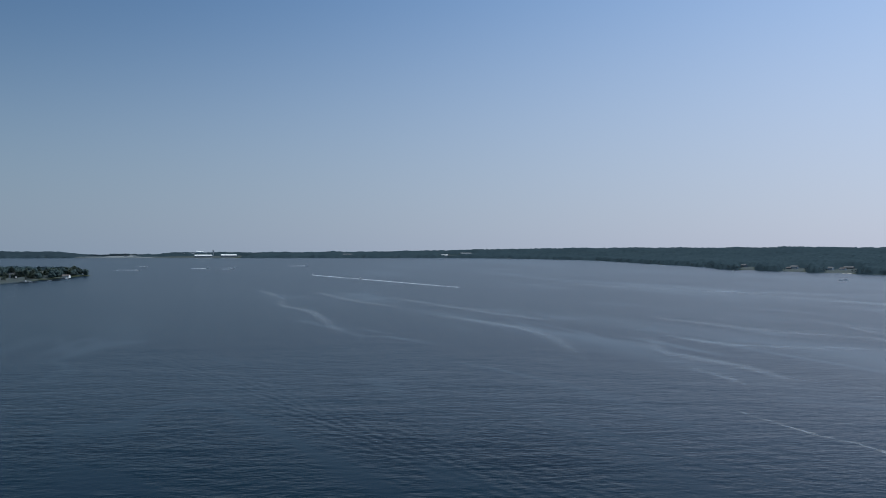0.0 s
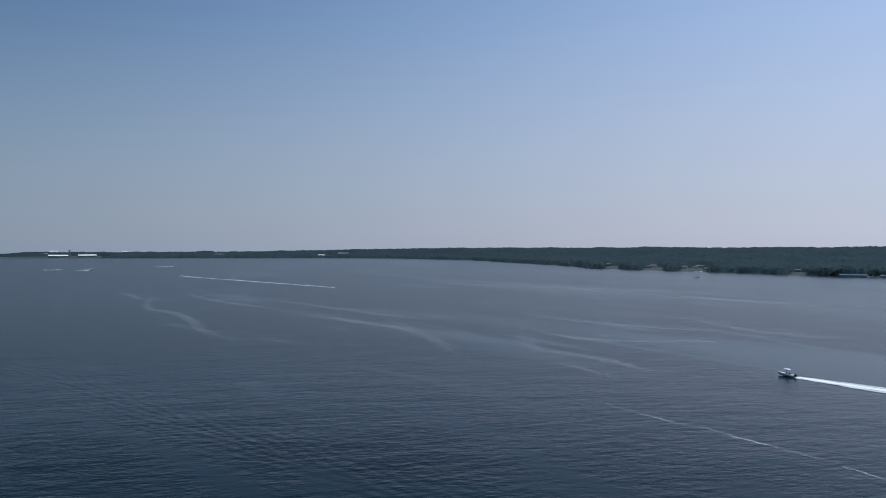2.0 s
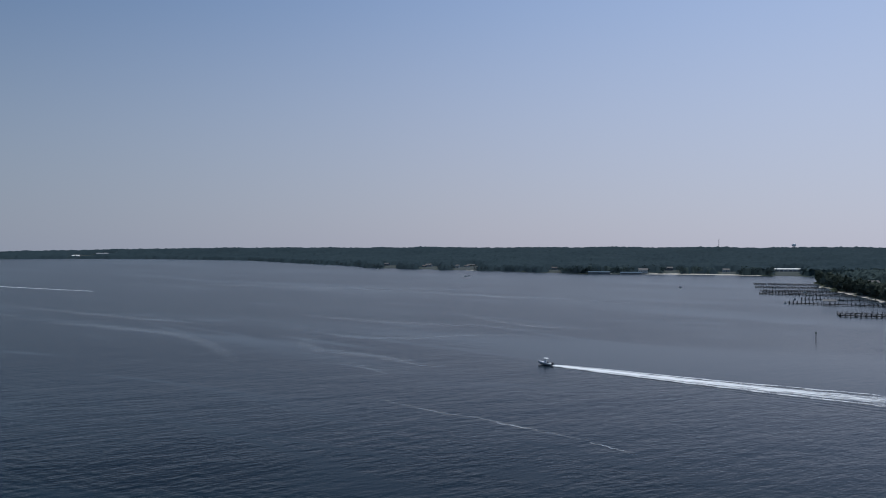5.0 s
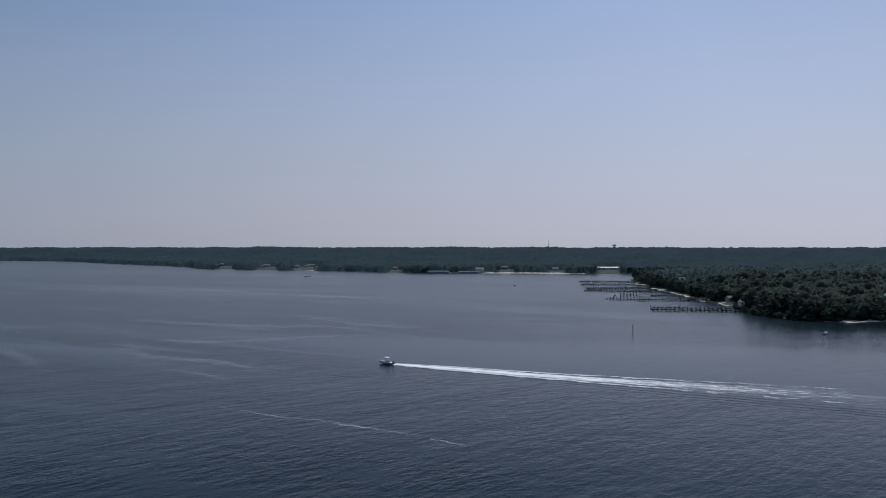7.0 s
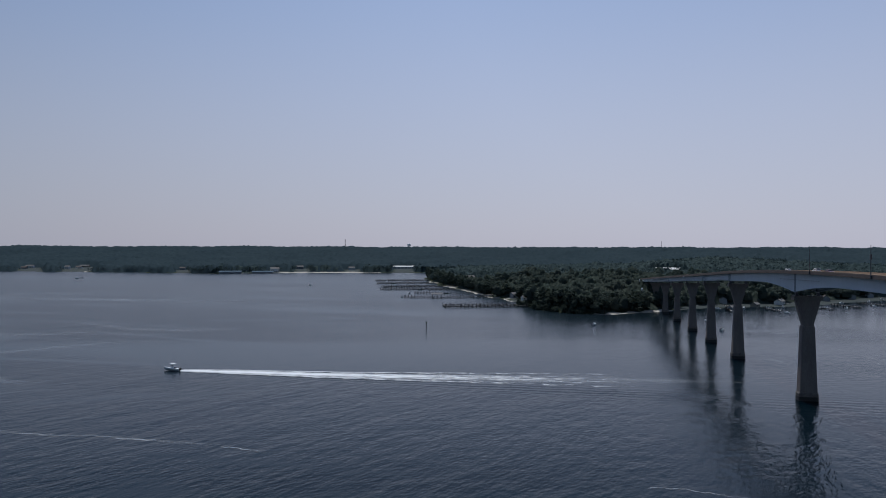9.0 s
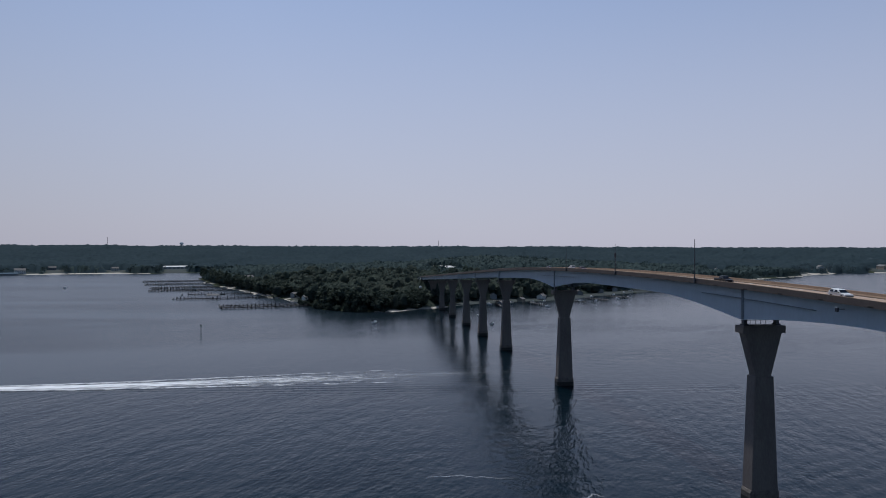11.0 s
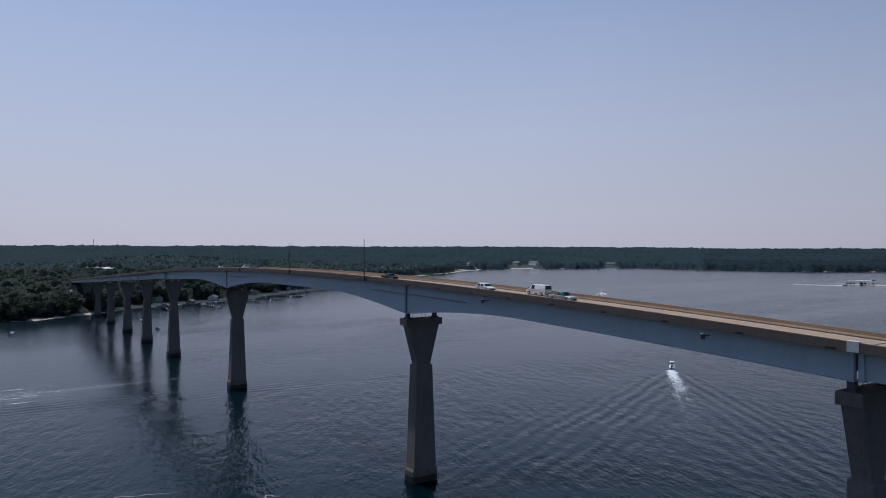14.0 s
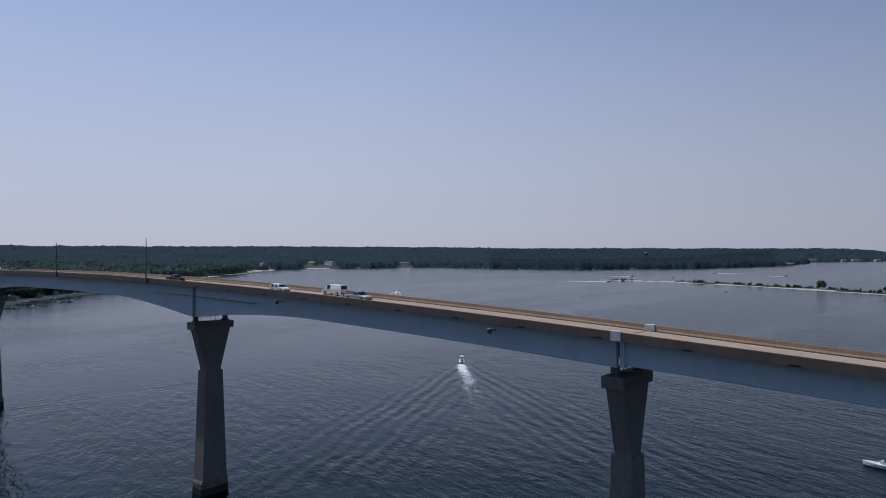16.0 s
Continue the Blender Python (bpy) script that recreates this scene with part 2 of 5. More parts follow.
M_LEAF = material("summer_foliage", (0.062, 0.086, 0.074), 0.95, second=(0.108, 0.122, 0.098), scale=0.03, grain=5, island=0.16, spec=0.02, leafy=0.55)
# distance haze is put into these leaf colours as a blue tint
M_MIDHAZELEAF = material("haze_tinted_mid_foliage", (0.042, 0.062, 0.064), 0.95, second=(0.062, 0.084, 0.080), scale=0.012, grain=6, island=0.15, spec=0.02, leafy=0.25)
M_HEADLAND = material("haze_tinted_headland_foliage", (0.024, 0.040, 0.050), 0.95, second=(0.036, 0.055, 0.064), scale=0.008, grain=6, island=0.12, spec=0.02, leafy=0.4)
M_LAWN = material("dry_shore_lawn", (0.044, 0.053, 0.052), 0.95, second=(0.064, 0.071, 0.067), scale=0.05, grain=8, spec=0.05)
# far flats: the paleness of haze is put into the ground colour
M_AIRFIELD = material("haze_paled_airfield", (0.085, 0.098, 0.105), 0.95, second=(0.20, 0.208, 0.212), scale=0.006, grain=6, spec=0.02)
# leaf colour lifted to offset deep shade and missing haze on far shore trees
M_LIFTEDLEAF = material("lightened_shore_foliage", (0.052, 0.072, 0.082), 0.95, second=(0.074, 0.096, 0.104), scale=0.02, grain=5, island=0.12, spec=0.02, leafy=0.4)
# far leaves, with the haze tint in the colour too
M_FARHAZELEAF = material("haze_tinted_far_foliage", (0.033, 0.051, 0.063), 0.95, second=(0.047, 0.068, 0.080), scale=0.008, grain=6, island=0.12, spec=0.02, leafy=0.4)


# ---- building helpers ----
def part(name, bm, mat, parent=None, label=""):
    me = bpy.data.meshes.new(name)
    bm.to_mesh(me)
    bm.free()
    me.materials.append(mat)
    ob = new(name, me)
    if parent:
        ob.parent = parent
    if label:
        tagged(ob, label)
    return ob


def empty(name, m=None):
    ob = new(name)
    ob.empty_display_size = 0.5
    if m is not None:
        ob.matrix_world = m
    return ob


def box(bm, x0, x1, y0, y1, z0, z1, bevel=0.0):
    v = [bm.verts.new(p) for p in ((x0, y0, z0), (x1, y0, z0), (x1, y1, z0), (x0, y1, z0), (x0, y0, z1), (x1, y0, z1), (x1, y1, z1), (x0, y1, z1))]
    fs = [bm.faces.new([v[i] for i in q]) for q in ((3, 2, 1, 0), (4, 5, 6, 7), (0, 1, 5, 4), (1, 2, 6, 5), (2, 3, 7, 6), (3, 0, 4, 7))]
    if bevel:
        bmesh.ops.bevel(bm, geom=list({ed for f in fs for ed in f.edges}), offset=bevel, segments=1, affect="EDGES")
    return bm


def loft(bm, rings, caps=True):
    """Joins rings of equally many points, bottom to top, into one closed skin."""
    vs = [[bm.verts.new(p) for p in r] for r in rings]
    for a_, b_ in zip(vs, vs[1:]):
        for i in range(len(a_)):
            j = (i + 1) % len(a_)
            bm.faces.new((a_[i], a_[j], b_[j], b_[i]))
    if caps:
        bm.faces.new(list(reversed(vs[0])))
        bm.faces.new(vs[-1])
    return bm


def tube(bm, p, q, r0, r1=None, sides=8):
    p, q = Vector(p), Vector(q)
    r1 = r0 if r1 is None else r1
    w = (q - p).normalized()
    a_ = w.orthogonal().normalized()
    b_ = w.cross(a_)
    rings = [[c + (a_ * math.cos(2 * math.pi * k / sides) + b_ * math.sin(2 * math.pi * k / sides)) * r for k in range(sides)] for c, r in ((p, r0), (q, r1))]
    return loft(bm, rings)


def oblong(w, l, z, cut=0.0):
    """A rectangle l along x and w along y with cut corners, at height z."""
    a_, b_ = l / 2, w / 2
    if not cut:
        return [(-a_, -b_, z), (a_, -b_, z), (a_, b_, z), (-a_, b_, z)]
    return [(-a_ + cut, -b_, z), (a_ - cut, -b_, z), (a_, -b_ + cut, z), (a_, b_ - cut, z), (a_ - cut, b_, z), (-a_ + cut, b_, z), (-a_, b_ - cut, z), (-a_, -b_ + cut, z)]


def mesh_of(name, verts, faces, mat, smoothed=False):
    me = bpy.data.meshes.new(name)
    me.from_pydata(verts, [], faces)
    me.materials.append(mat)
    if smoothed:
        me.shade_smooth()
    return new(name, me)


# ---- ground, shore and water ----
# shorelines in plan, metres from the point below the camera
MAIN_SHORE = [(-2650, 4200), (-2200, 4420), (-1450, 4480), (0, 4520), (400, 4250), (740, 3580), (780, 2860), (815, 2225), (775, 1950), (900, 1700),
              (985, 1490), (1030, 1300), (1180, 1175), (1260, 1065), (1350, 955), (1400, 880), (1180, 830), (1075, 762), (910, 622), (782, 486),
              (650, 347), (582, 285), (566, 250), (578, 222), (625, 195), (696, 170), (765, 104), (927, 30), (965, 5), (1295, -105),
              (1495, -225), (1880, -425), (1940, -875), (1590, -1120), (1520, -1500), (1640, -2050), (2060, -2700), (2050, -3200), (2600, -4600)]
MAIN_LAND = MAIN_SHORE + [(7000, -4600), (7000, 7000), (-7000, 7000), (-5000, 4000)]
ISLAND = [(-695, 1130), (-705, 1240), (-725, 1400), (-735, 1485), (-790, 1530), (-1000, 1560), (-1600, 1500), (-1500, 900), (-900, 800)]
SPIT = [(1060, -768), (985, -806), (900, -848), (740, -860), (550, -848), (380, -815), (370, -850), (550, -885), (740, -895), (900, -878), (990, -826)]


def inside_distance(x, y, poly):
    """Metres from each point to the outline; positive on land."""
    p = np.array(poly, float)
    q = np.roll(p, -1, 0)
    best = np.full(x.shape, 1e9)
    odd = np.zeros(x.shape, bool)
    for (ax, ay), (bx, by) in zip(p, q):
        dx, dy = bx - ax, by - ay
        t = np.clip(((x - ax) * dx + (y - ay) * dy) / (dx * dx + dy * dy), 0, 1)
        best = np.minimum(best, np.hypot(x - ax - t * dx, y - ay - t * dy))
        if ay != by:
            odd ^= ((ay > y) != (by > y)) & (x < ax + (y - ay) * dx / dy)
    return np.where(odd, best, -best)


def wobble(x, y, size, seed):
    """Cheap smooth noise from a few crossed sines, about -1 to 1."""
    r = np.random.RandomState(seed)
    out = np.zeros(np.shape(x))
    for k in range(6):
        ang, ph, f = r.uniform(0, 6.28), r.uniform(0, 6.28), r.uniform(0.6, 2.2)
        out += np.sin((x * np.cos(ang) + y * np.sin(ang)) * f * 6.28 / size + ph)
    return out / 3.0


def smooth(a_, b_, v):
    t = np.clip((v - a_) / (b_ - a_), 0, 1)
    return t * t * (3 - 2 * t)


def shore_distance(x, y):
    far_off = np.hypot(x, y)
    ragged = wobble(x, y, 90, 3) * np.clip(far_off / 180, 2, 14) + wobble(x, y, 30, 4) * 2
    return np.maximum(np.maximum(inside_distance(x, y, MAIN_LAND) + ragged, inside_distance(x, y, ISLAND) + ragged * 0.7),
                      inside_distance(x, y, SPIT) + ragged * 0.3)


# open ground round houses, yards and the airfield: x, y, radius
CLEARINGS = [(-1521, 4560, 120), (-1372, 4590, 120), (30, 4640, 70), (150, 4660, 60), (1205, 1140, 34), (1250, 1100, 30), (1500, -1110, 26), (1760, -330, 30), (890, 2090, 30), (945, 1910, 32), (960, 1765, 26), (1045, 1840, 32),
             (905, 1870, 26), (1000, 1790, 30), (1055, 1265, 36), (1105, 1225, 36), (1155, 1235, 28), (1290, 1290, 30), (1465, 1105, 42), (1325, 1155, 30),
             (1075, 1470, 24), (960, 590, 14), (703, 377, 9), (677, 351, 9), (915, 318, 12), (1705, -131, 34), (2050, -405, 34), (2072, -555, 46), (2080, -610, 46), (2050, -842, 38),
             (-775, 1290, 30), (-798, 1426, 22), (-722, 1370, 20), (640, 225, 10),
             (-722, 1165, 40), (-735, 1215, 36), (-748, 1252, 38), (-700, 1120, 40), (-760, 1130, 40)]


def bank_point(deg, start, inland):
    """The first place on land along a heading from start metres out, and so many metres further in."""
    d = np.arange(start, start + 2500, 5.0)
    x, y = np.sin(radians(deg)) * d, np.cos(radians(deg)) * d
    k = int(np.argmax(shore_distance(x, y) > 2))
    return float(np.sin(radians(deg)) * (d[k] + inland)), float(np.cos(radians(deg)) * (d[k] + inland))


for k in range(10):
    CLEARINGS.append((*bank_point(-26.5 + k * 0.9, 3600, 60), 75 + 9 * (k * 5 % 4)))
FAR_BANK = [bank_point(deg, 2500, 26) for deg in (141.2, 142.6, 144.6, 145.3, 146.6)]
CLEARINGS += [(x, y, 27) for x, y in FAR_BANK]
# lawns run down from the houses to the water
for cx, cy, cr in list(CLEARINGS):
    if (math.hypot(cx, cy) > 1050 and cr < 50) or (cx, cy) in ((960, 590), (703, 377), (677, 351)):
        away = math.hypot(cx, cy)
        for k in range(1, 9):
            f = 1 - cr * 0.8 * k / away
            CLEARINGS.append((cx * f, cy * f, cr * 0.6))
            if float(shore_distance(np.array([cx * f]), np.array([cy * f]))[0]) < 0:
                break

CLEARINGS.append((1200, 352, 30))
CLEARINGS += [(1150, 338, 20), (1108, 326, 17)]


def main_hill(x, y):
    way = np.degrees(np.arctan2(x, y))
    return np.interp(way, [-40, -28, -26.5, -22, -20, -12, -5, 10, 60, 100, 115, 122, 140, 150], [17, 17, 7, 7, 14, 14, 22, 44, 42, 42, 40, 34, 36, 40])


def land_height(x, y, d=None):
    d = shore_distance(x, y) if d is None else d
    main = inside_distance(x, y, MAIN_LAND)
    low = np.where(d > 0, 1.4 * smooth(0, 14, d) + 2.5 * smooth(14, 80, d), np.maximum(d * 0.12, -6))
    reach = np.interp(y, [-2800, -1700, 2500, 4000], [420, 1000, 1100, 330])
    return low + np.where(main > 0, main_hill(x, y) * smooth(np.minimum(90, reach * 0.1), reach, main) + wobble(x, y, 700, 8) * 4 * smooth(150, 600, main)
                          + 9 * smooth(18, 110, main) * np.exp(-((x - 820) / 330) ** 2 - ((y - 450) / 330) ** 2), 0)


def spaced(lo, hi, fine_lo, fine_hi, fine, coarse):
    return np.concatenate([np.arange(lo, fine_lo, coarse), np.arange(fine_lo, fine_hi, fine), np.arange(fine_hi, hi + coarse, coarse)])


gx = np.concatenate([np.arange(-7000, -860, 70.0), np.arange(-860, -640, 10.0), np.arange(-640, 480, 70.0), np.arange(480, 1640, 9.0), np.arange(1640, 7070, 70.0)])
gy = spaced(-7000, 7000, -1270, 2150, 9, 70)
GX, GY = np.meshgrid(gx, gy)
GD = shore_distance(GX, GY)
GZ = land_height(GX, GY, GD)
nx, ny = len(gx), len(gy)
idx = np.arange(nx * ny).reshape(ny, nx)
quads = np.stack([idx[:-1, :-1], idx[:-1, 1:], idx[1:, 1:], idx[1:, :-1]], -1).reshape(-1, 4)
ground = mesh_of("ground", np.stack([GX, GY, GZ], -1).reshape(-1, 3).tolist(), quads.tolist(), M_LAND, True)
ground.data.materials.append(M_SAND)
qd = GD.reshape(-1)[quads].mean(1)
beach = wobble(GX, GY, 260, 12).reshape(-1)[quads].mean(1)
qx, qy = GX.reshape(-1)[quads].mean(1), GY.reshape(-1)[quads].mean(1)
yard = (qx > 650) & (qx < 1010) & (qy > -60) & (qy < 185)
open_beach = ((qx > 1130) & (qx < 1290) & (qy > 1030) & (qy < 1210)) | ((qx > 1400) & (qx < 1600) & (qy > -1200) & (qy < -1000)) | ((qx > 1650) & (qx < 1900) & (qy > -420) & (qy < -180))
rocky = (qx > 540) & (qx < 690) & (qy > 228) & (qy < 342)      # trees overhang the tip of the point
sandy = ((qd < np.where((qx > 600) & (qx < 720) & (qy > 320) & (qy < 420), 3.5, 7)) & (qx > -600) & ~rocky & ((beach > 0.55) | (qd < -20) | ((qx > 600) & (qx < 850) & (qy > 330) & (qy < 560)) | (qx < 1100) & (qy < -700)) & ~(yard & (qx > 670))) | ((qd < 24) & open_beach) | ((qd < 8) & (qx > 570) & (qx < 650) & (qy > 180) & (qy < 230))
ground.data.materials.append(M_LAWN)
ground.data.materials.append(M_AIRFIELD)
lawn = np.zeros(len(qd), bool)
for cx, cy, cr in CLEARINGS:
    lawn |= (np.hypot(qx - cx, qy - cy) < cr) & (qd > 2)
heading = np.degrees(np.arctan2(qx, qy))
airfield = (qy > 4300) & (heading > -27.2) & (heading < -21.4) & (qd > 40)
ground.data.polygons.foreach_set("material_index", np.where(airfield, 3, np.where((lawn & ~(open_beach & (qd < 24))) | (yard & (qd > -2) & (qd < 34)), 2, sandy)).astype(np.int32))
tagged(ground, "wooded river land with narrow sandy shore", "ground", kind="structure")

bm = bmesh.new()
vs = [bm.verts.new(p) for p in ((-9000, -9000, 0), (9000, -9000, 0), (9000, 9000, 0), (-9000, 9000, 0))]
bm.faces.new(vs)
water = part("water", bm, M_WATER)
tagged(water, "dark blue rippled river water with pale slicks", "water", kind="structure")


# ---- woods ----
def icosphere(level):
    bm_ = bmesh.new()
    bmesh.ops.create_icosphere(bm_, subdivisions=level, radius=1)
    v_ = np.array([v.co for v in bm_.verts])
    f_ = np.array([[v.index for v in f.verts] for f in bm_.faces])
    bm_.free()
    return v_, f_


def crowns(name, places, radii, heights, level, mat, seed):
    """Many uneven crowns in one mesh."""
    r = np.random.RandomState(seed)
    v0, f0 = icosphere(level)
    n_ = len(places)
    jit = r.uniform(0.84, 1.12, (n_, len(v0), 1)) if level == 1 else r.uniform(0.90, 1.08, (n_, len(v0), 1))
    dome = v0.copy()
    dome[:, 2] = np.where(dome[:, 2] > 0, dome[:, 2] * 0.72, dome[:, 2] * 0.2)       # broad at the foot, not a ball
    v_ = dome[None] * jit * np.stack([radii, radii, heights], -1)[:, None, :]
    v_ = v_ + places[:, None, :]
    v_[:, :, 2] += (heights * 0.28)[:, None]
    f_ = f0[None] + (np.arange(n_) * len(v0))[:, None, None]
    return mesh_of(name, v_.reshape(-1, 3).tolist(), f_.reshape(-1, 3).tolist(), mat)


def leaf_sprays(name, places, radii, heights, count, mat, seed):
    """Small loose sprays of leaves standing off the upper side of every crown."""
    r = np.random.RandomState(seed)
    n_ = len(places)
    way_ = r.normal(0, 1, (n_, count, 3))
    way_[..., 2] = np.abs(way_[..., 2]) - 0.25
    way_ /= np.linalg.norm(way_, axis=2, keepdims=True)
    mid = places[:, None, :] + way_ * np.stack([radii, radii, heights * 0.5], -1)[:, None, :] * r.uniform(0.9, 1.18, (n_, count, 1))
    mid[..., 2] += (heights * 0.5)[:, None]
    size = np.clip(radii * 0.28, 0.5, 1.3)[:, None, None, None]
    v_ = mid[:, :, None, :] + r.normal(0, 0.75, (n_, count, 3, 3)) * size
    return mesh_of(name, v_.reshape(-1, 3).tolist(), np.arange(n_ * count * 3).reshape(-1, 3).tolist(), mat)


def clumped(places, radii, heights, seed, count):
    """Breaks each crown up into several smaller clumps round its top."""
    r = np.random.RandomState(seed)
    n_ = len(places)
    ang, up_ = r.uniform(0, 6.283, (n_, count)), r.uniform(0.25, 0.72, (n_, count))
    out = r.uniform(0.2, 0.75, (n_, count)) * radii[:, None]
    p = np.repeat(places, count, 0).reshape(n_, count, 3).copy()
    p[..., 0] += np.cos(ang) * out
    p[..., 1] += np.sin(ang) * out
    p[..., 2] += up_ * heights[:, None] * 0.75
    rr = r.uniform(0.35, 0.68, (n_, count)) * radii[:, None]
    hh = rr * r.uniform(1.2, 1.9, (n_, count))
    return p.reshape(-1, 3), rr.reshape(-1), np.minimum(hh.reshape(-1), np.repeat(heights, count) * 0.45) * r.uniform(0.7, 1.3, n_ * count)


def wood_places(r0, r1, step, a0, a1, seed, edge=6.0):
    """Places on land, from r0 to r1 metres off and between two headings, spaced by step times the distance."""
    r = np.random.RandomState(seed)
    out = []
    d = r0
    while d < r1:
        gap = max(6.5, d * step)
        da = math.degrees(gap / d)
        k = np.arange(a0, a1, da)
        ang = np.radians(k + r.uniform(-0.5, 0.5, len(k)) * da)
        dist = d + r.uniform(-0.5, 0.5, len(k)) * gap
        out.append(np.stack([np.sin(ang) * dist, np.cos(ang) * dist], -1))
        d += gap * 1.05
    p = np.concatenate(out)
    sd = shore_distance(p[:, 0], p[:, 1])
    keep = sd > edge + 10 * np.maximum(0, wobble(p[:, 0], p[:, 1], 160, 21))
    keep &= ~((p[:, 0] > 650) & (p[:, 0] < 1010) & (p[:, 1] > -60) & (p[:, 1] < 185) & (sd < 24))      # boatyard bank
    for cx, cy, cr in CLEARINGS:
        keep &= np.hypot(p[:, 0] - cx, p[:, 1] - cy) > cr
    return p[keep], sd[keep]


def canopy(name, r0, r1, a0, a1, turn_step, row_step, seed, mat, label, roof=12.5, rough=1.5, rim=(8, 26), front=None, smoothed=True, ends=None):
    """The rough closed roof of leaves, from the wood's edge on the ground up over the tree tops."""
    r = np.random.RandomState(seed)
    rows = [r0]
    while rows[-1] < r1:
        rows.append(rows[-1] * (1 + row_step))
    A, R = np.meshgrid(np.radians(np.arange(a0, a1, turn_step)), np.array(rows))
    A = A + r.uniform(-0.4, 0.4, A.shape) * radians(turn_step)
    R = R * (1 + r.uniform(-0.4, 0.4, A.shape) * row_step)
    x, y = (np.sin(A) * R).reshape(-1), (np.cos(A) * R).reshape(-1)
    d = shore_distance(x, y)
    ground_level = land_height(x, y, d)
    rise = smooth(*rim, d - 6 * np.maximum(0, wobble(x, y, 160, 21)))
    rise = rise * (1 - ((x > 650) & (x < 1010) & (y > -60) & (y < 185)) * (1 - smooth(20, 40, d)))
    for cx, cy, cr in CLEARINGS:
        rise = rise * smooth(cr, cr + 12, np.hypot(x - cx, y - cy))
    rise = rise * (inside_distance(x, y, SPIT) < 0)
    if ends:
        rise = rise * np.interp(np.degrees(A).reshape(-1) + 0.3 * wobble(x, y, 120, 35), *ends)
    tall = roof + 2.4 * wobble(x, y, 190, 31) + 1.7 * wobble(x, y, 46, 32) + 1.5 * wobble(x, y, 17, 33) + r.uniform(-rough, rough, x.shape)
    z = ground_level + tall * rise - 1.5 * (rise < 0.02)
    n_r, n_a = A.shape
    ids = np.arange(n_r * n_a).reshape(n_r, n_a)
    q = np.stack([ids[:-1, :-1], ids[:-1, 1:], ids[1:, 1:], ids[1:, :-1]], -1).reshape(-1, 4)
    q = q[(rise[q] > 0.01).any(1)]
    used, back = np.unique(q, return_inverse=True)
    ob = mesh_of(name, np.stack([x, y, z], -1)[used].tolist(), back.reshape(q.shape).tolist(), mat, smoothed)
    if front:
        # the trees nearest the water take a darker haze-tinted tone
        ob.data.materials.append(front[0])
        ob.data.polygons.foreach_set("material_index", (d[q].mean(1) < front[1]).astype(np.int32))
    return tagged(ob, label, "woods", kind="stuff")


canopy("woodland", 560, 950, 33, 126, 0.13, 0.0062, 7, M_LEAF, "dense dark green summer woods along the river", 10.0, smoothed=False)
canopy("woodland", 950, 1700, 30, 126, 0.13, 0.0062, 8, M_MIDHAZELEAF, "wooded hillside behind the point", 12.0, 2.4, smoothed=False)
canopy("woodland", 1680, 5000, -38, 119.3, 0.15, 0.0085, 9, M_FARHAZELEAF, "distant wooded shore with summer haze in its colour", 12.5, 3.0, (2, 13))
canopy("woodland", 4930, 6200, -38, -25.0, 0.15, 0.0085, 12, M_FARHAZELEAF, "distant wooded shore west of the airfield", 13.0, 3.0, (2, 13), ends=((-28.6, -26.9, -25.2), (1, 0.5, 0)))
canopy("woodland", 4985, 6200, -23.6, -8, 0.15, 0.0085, 13, M_FARHAZELEAF, "distant woods behind the hangars", 12.5, 3.0, (2, 13), ends=((-23.4, -21.6, -20.4), (0, 0.5, 1)))
canopy("woodland", 1680, 5000, 119, 140.3, 0.15, 0.0085, 10, M_FARHAZELEAF, "dark wooded headland before a distant ridge", 12.5, 3.0, (2, 13), (M_HEADLAND, 330))
canopy("woodland", 1750, 5000, 140, 152, 0.15, 0.0085, 11, M_FARHAZELEAF, "distant wooded shore with summer haze in its colour", 12.5, 3.0, (2, 13))


def edge_wood(name, r0, r1, step, a0, a1, mat, seed, size, label, deep, share, clumps=5, sprays=0, level=1, solid=True):
    """Single crowns along the wood's edge, and a share of them further in, standing over the leaf roof."""
    p, sd = wood_places(r0, r1, step, a0, a1, seed)
    r = np.random.RandomState(seed + 1)
    ok = (inside_distance(p[:, 0], p[:, 1], SPIT) < 0) & ((sd < deep) | (r.uniform(0, 1, len(p)) < share))
    p, sd = p[ok], sd[ok]
    gap = np.clip(np.hypot(p[:, 0], p[:, 1]) * step, 6.5, 14)
    tall = (0.62 + 0.62 * r.uniform(0, 1, len(p)) ** 1.5) * size
    where, wide = np.stack([p[:, 0], p[:, 1], land_height(p[:, 0], p[:, 1])], -1), gap * r.uniform(0.45, 0.75, len(p))
    q, qr, qh = clumped(where, wide, tall, seed + 3, clumps)
    every = np.concatenate([where, q]), np.concatenate([wide * 0.8, qr]), np.concatenate([tall * 0.85, qh])
    if not solid:
        return tagged(leaf_sprays(name, *every, sprays, mat, seed + 4), label, "woods", kind="stuff")
    ob = crowns(name, every[0], every[1] * (0.84 if sprays else 1), every[2] * (0.94 if sprays else 1), level, mat, seed + 2)
    if sprays:
        tagged(leaf_sprays("leaf_sprays", *every, sprays, mat, seed + 4), "loose leafy sprays round the crowns", "woods", kind="stuff")
    return tagged(ob, label, "woods", kind="stuff")


edge_wood("wood_edge", 560, 980, 0.0155, 33, 126, M_LEAF, 41, 19, "dark leafy trees standing over the near woods", 26, 1.0, 6, 9, 2)
edge_wood("wood_edge", 980, 1750, 0.0085, 30, 126, M_MIDHAZELEAF, 45, 16, "dark trees over the wooded hillside", 30, 0.3, 5, 20, 2, False)
